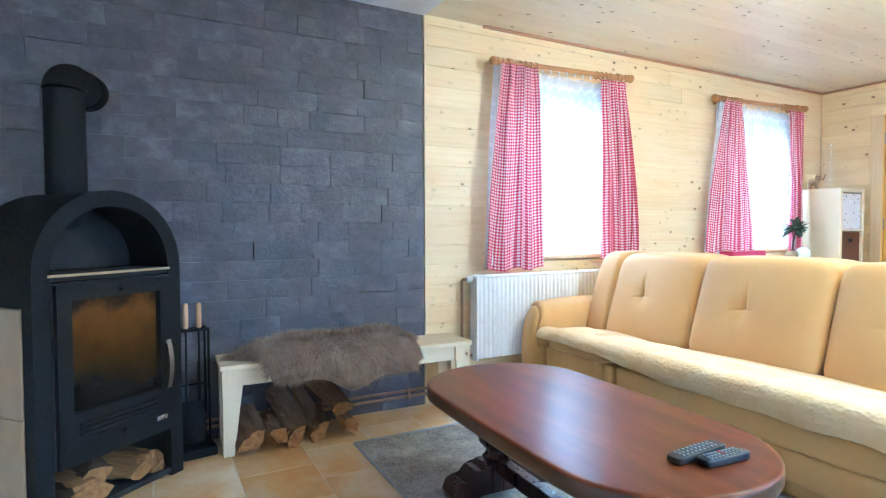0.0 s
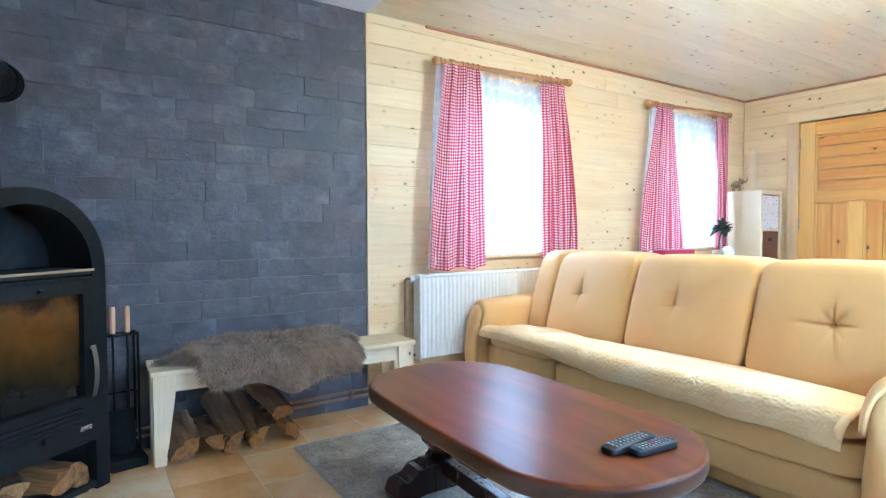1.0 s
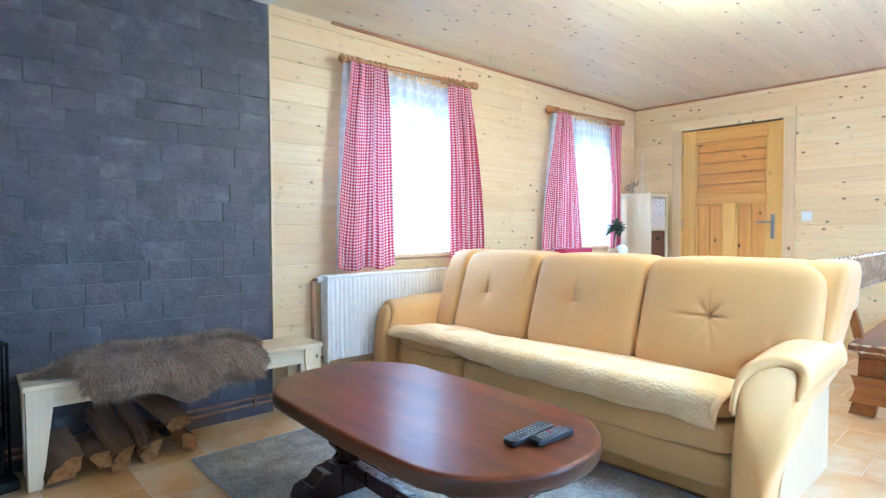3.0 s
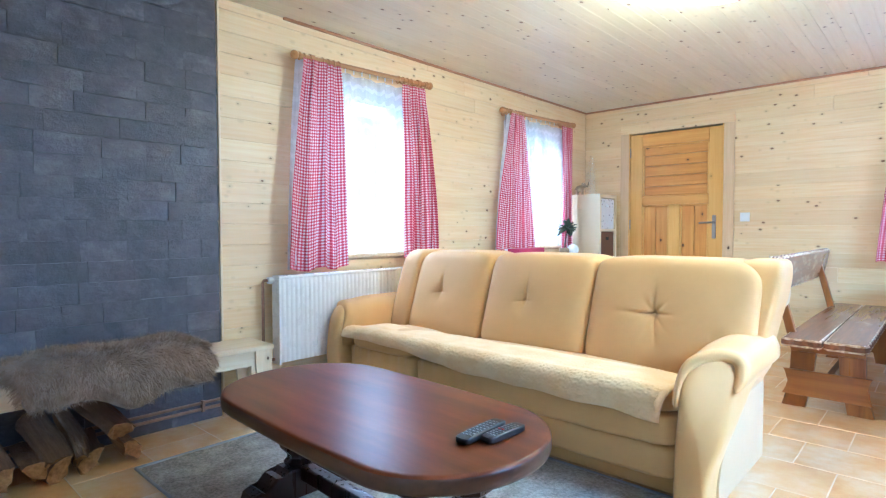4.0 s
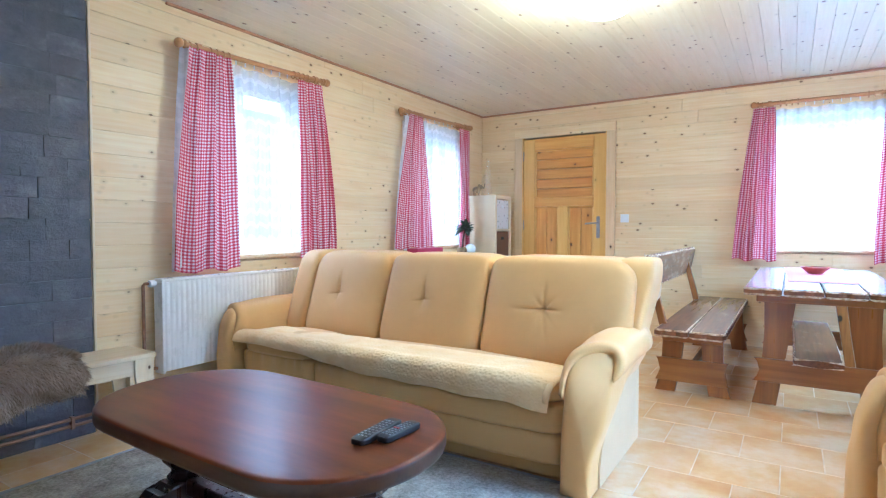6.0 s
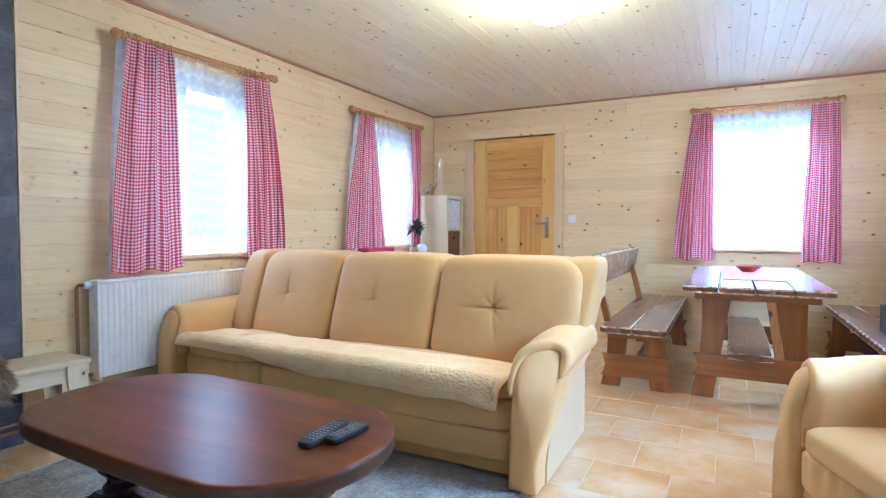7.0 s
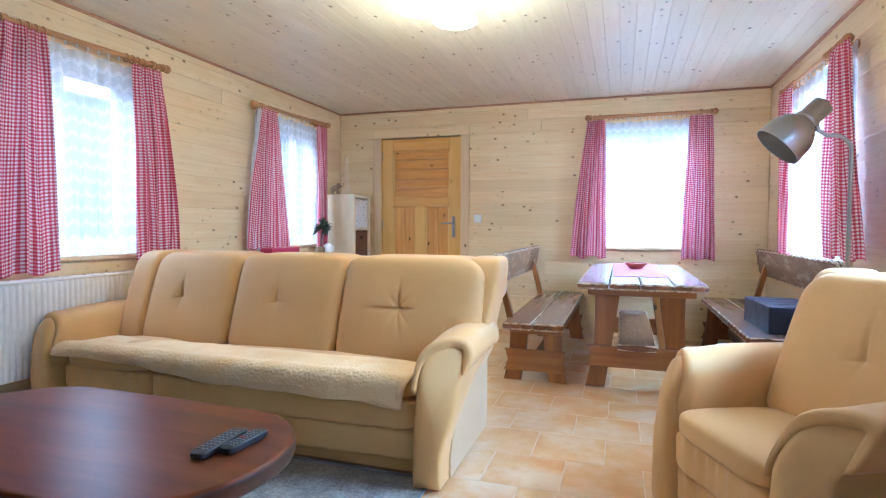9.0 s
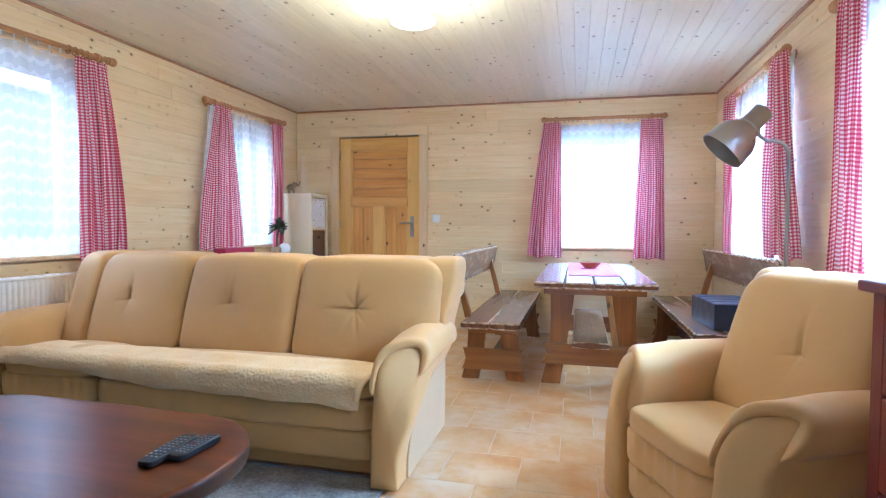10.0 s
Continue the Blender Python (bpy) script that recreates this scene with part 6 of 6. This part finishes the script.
def flower():
    t = thing("flower_pot", pose(-2.955, 4.945, SILL), "dark glazed pot with dark spiky leaves", "plant")
    part("pot", lathe(bmesh.new(), [(0, 0), (0.040, 0), (0.052, 0.03), (0.050, 0.06), (0.040, 0.078), (0.035, 0.078), (0.044, 0.055), (0, 0.05)], 24), "bronze", t, "dark glazed pot", smooth=50)
    part("stem", tube(bmesh.new(), [(0, 0, 0.05), (0.005, 0.01, 0.16), (0.02, 0.03, 0.26)], 0.006, 8), "leaf", t)
    rnd = random.Random(3)
    for i in range(34):
        a, e = rnd.uniform(0, 6.28), rnd.uniform(-0.5, 1.3)
        ln, w = rnd.uniform(0.09, 0.15), rnd.uniform(0.018, 0.028)
        base = Vector((0.02, 0.03, 0.265))
        d = Vector((math.cos(a) * math.cos(e), math.sin(a) * math.cos(e), math.sin(e)))
        side = d.cross(Vector((0, 0, 1))).normalized() * w
        upv = side.cross(d).normalized() * 0.012

        def fn(u, v, d=d, side=side, upv=upv, ln=ln, base=base):
            tp = math.sin(math.pi * min(1.0, 0.12 + 0.88 * u)) ** 0.8
            return base + d * ln * u + side * (v - 0.5) * 2 * tp + upv * (4 * (v - 0.5) ** 2) * tp + Vector((0, 0, -0.02 * u * u))
        part("leaf", sheet(bmesh.new(), fn, 6, 4), "leaf", t, smooth=180)


flower()


# ---- red chest beside the armchair ----
def red_chest():
    x0, x1, y0, y1, h = 0.640, 1.215, 0.52, 1.452, 0.955
    t = thing("chest_of_drawers", pose((x0 + x1) / 2, (y0 + y1) / 2, 0), "dark red painted chest of drawers beside the armchair", "chest of drawers")
    hx, hy = (x1 - x0) / 2, (y1 - y0) / 2
    part("top", B(-hx - 0.02, hx, -hy - 0.02, hy + 0.03, h - 0.026, h, 0.005), "red_paint", t)
    part("body", B(-hx + 0.02, hx, -hy, hy, 0.0, h - 0.0265, 0.003), "red_paint", t)
    part("stile", B(-hx, -hx + 0.0195, hy - 0.05, hy, 0.0, h - 0.0265, 0.003), "red_paint", t)
    part("stile", B(-hx, -hx + 0.0195, -hy, -hy + 0.05, 0.0, h - 0.0265, 0.003), "red_paint", t)
    for i in range(4):
        z0 = 0.06 + i * 0.216
        d = part("drawer", B(-hx - 0.002, -hx + 0.0195, -hy + 0.054, hy - 0.054, z0, z0 + 0.208, 0.004), "red_paint", t)
        part("knob", lathe(bmesh.new(), [(0, 0), (0.008, 0), (0.008, 0.012), (0.016, 0.018), (0.014, 0.026), (0, 0.028)], 16, pose(-hx - 0.002, 0, z0 + 0.104, 0, -90, 0)), "nickel", d, smooth=50)


red_chest()


# ---- boards, slates and tiles ----
def board_mesh(length, height):
    bm = B(-length / 2, length / 2, -0.0075, 0.0075, -height / 2 + 0.0003, height / 2 - 0.0003, 0.0022, 1)
    me = bpy.data.meshes.new("board")
    bm.to_mesh(me)
    bm.free()
    me.materials.append(M["pine_x"])
    return me


BOARDS = {}


def board(parent, length, height, m):
    key = (round(length, 3), round(height, 3))
    if key not in BOARDS:
        BOARDS[key] = board_mesh(*key)
    ob = new("board", BOARDS[key])
    ob.matrix_world = m
    ob.parent = parent


def clad(parent, along, base, sign, a0, a1, holes, seed):
    """Horizontal matchboards; sign: the way into the room."""
    rnd = random.Random(seed)
    pitch, z = 0.1205, 0.0
    while z < TOP:
        zt = min(z + pitch, TOP)
        zm = (z + zt) / 2
        spans, cur = [], a0
        for h in sorted(holes):
            if h[2] - 0.03 < zm < h[3] + 0.03:
                spans.append((cur, h[0])), (cur := h[1])
        spans.append((cur, a1))
        for s0, s1 in spans:
            pieces = [(s0, s1)]
            if s1 - s0 > 2.6:
                j = s0 + (s1 - s0) * rnd.uniform(0.3, 0.7)
                pieces = [(s0, j), (j, s1)]
            for p0, p1 in pieces:
                if p1 - p0 < 0.02:
                    continue
                mid, off = (p0 + p1) / 2, base - sign * 0.0075 + sign * rnd.uniform(-0.0008, 0.0008)
                m = pose(off, mid, zm, 0, 0, 90) if along == "y" else pose(mid, off, zm)
                board(parent, p1 - p0 - 0.001, zt - z, m)
        z += pitch


clad(wall_west, "y", WEST, 1, SLATE_END + 0.02, NORTH - 0.001, W_HOLES, 1)
clad(wall_north, "x", NORTH, -1, WEST + 0.001, EAST - 0.001, [(-2.59, -1.67, -0.1, 2.05), N_HOLES[1]], 2)
clad(wall_east, "y", EAST, -1, SOUTH, NORTH - 0.001, E_HOLES, 3)


def slate_mesh(w, h, seed):
    """One split-faced slate with chipped, uneven edges."""
    rnd = random.Random(seed)
    bm = bmesh.new()
    nu, nv = 4, 2
    g = []
    for i in range(nu + 1):
        col = []
        for j in range(nv + 1):
            y, z = -w / 2 + w * i / nu, -h / 2 + h * j / nv
            edge = i in (0, nu) or j in (0, nv)
            d = (0.0052 if edge else 0.0072) + rnd.uniform(-0.0008, 0.0008)
            if edge:
                y += rnd.uniform(-0.0012, 0.0012)
                z += rnd.uniform(-0.0012, 0.0012)
            col.append(bm.verts.new((d, y, z)))
        g.append(col)
    for i in range(nu):
        for j in range(nv):
            bm.faces.new((g[i][j], g[i + 1][j], g[i + 1][j + 1], g[i][j + 1]))
    rim = [g[i][0] for i in range(nu)] + [g[nu][j] for j in range(nv)] + [g[i][nv] for i in range(nu, 0, -1)] + [g[0][j] for j in range(nv, 0, -1)]
    low = [bm.verts.new((-0.012, v.co.y, v.co.z)) for v in rim]
    n = len(rim)
    for i in range(n):
        bm.faces.new((rim[i], low[i], low[(i + 1) % n], rim[(i + 1) % n]))
    bmesh.ops.recalc_face_normals(bm, faces=bm.faces)
    me = bpy.data.meshes.new("slate")
    bm.to_mesh(me)
    bm.free()
    me.shade_smooth()
    me.set_sharp_from_angle(angle=radians(40))
    me.materials.append(M["slate"])
    return me


SLATES = {}
rnd = random.Random(12)
row, z = 0, 0.0
while z < TOP - 0.02:
    h = min(0.100, TOP - 0.015 - z)
    y = SLATE_END - (0.0 if row % 2 else 0.0)
    first = True
    while y > -0.80:
        w = rnd.choice((0.10, 0.14, 0.18)) if first and row % 2 else rnd.choice((0.20, 0.20, 0.23, 0.27, 0.17, 0.31))
        first = False
        key = (round(w, 3), round(h, 3), rnd.randrange(4))
        if key not in SLATES:
            SLATES[key] = slate_mesh(w - 0.0010, h - 0.0010, len(SLATES) + 5)
        ob = new("slate", SLATES[key])
        ob.matrix_world = pose(WEST + 0.012 + rnd.uniform(-0.003, 0.004), y - w / 2, z + h / 2, rnd.uniform(-0.3, 0.3), rnd.uniform(-0.7, 0.7), rnd.uniform(-0.4, 0.4))
        ob.parent = wall_west
        y -= w
    z += 0.100
    row += 1
solid("slate_backing", B(WEST - 0.0155, WEST - 0.001, -0.82, SLATE_END, 0.0, TOP - 0.016), "mortar", "dark bedding behind the slates", "wall", kind="structure")
solid("slate_wall_rest", B(WEST - 0.016, WEST + 0.008, SOUTH, -0.82, 0.0, TOP - 0.016), "slate", "slate clad wall beyond the stove", "wall", kind="structure")

PITCH, ROW, GAP = 0.33, 0.322, 0.004
TILES = {}


def tile_mesh(w, d):
    bm = B(-w / 2, w / 2, -d / 2, d / 2, -0.010, 0.0, 0.0018, 1)
    me = bpy.data.meshes.new("tile")
    bm.to_mesh(me)
    bm.free()
    me.materials.append(M["tile"])
    return me


rnd = random.Random(4)
for k in range(-6, 17):
    ya, yb = max(SOUTH, 0.288 + ROW * k), min(NORTH, 0.288 + ROW * (k + 1))
    if yb - ya < 0.02:
        continue
    start = (-0.415 if k % 2 else -0.25) - 10 * PITCH
    i = 0
    while start + PITCH * i < EAST:
        xa, xb = max(WEST, start + PITCH * i), min(EAST, start + PITCH * (i + 1))
        i += 1
        if xb - xa < 0.02:
            continue
        key = (round(xb - xa - GAP, 3), round(yb - ya - GAP, 3))
        if key not in TILES:
            TILES[key] = tile_mesh(*key)
        ob = new("tile", TILES[key])
        ob.matrix_world = pose((xa + xb) / 2, (ya + yb) / 2, rnd.uniform(-0.0008, 0.0004), 0, 0, 180 * rnd.randrange(2))
        ob.parent = floor
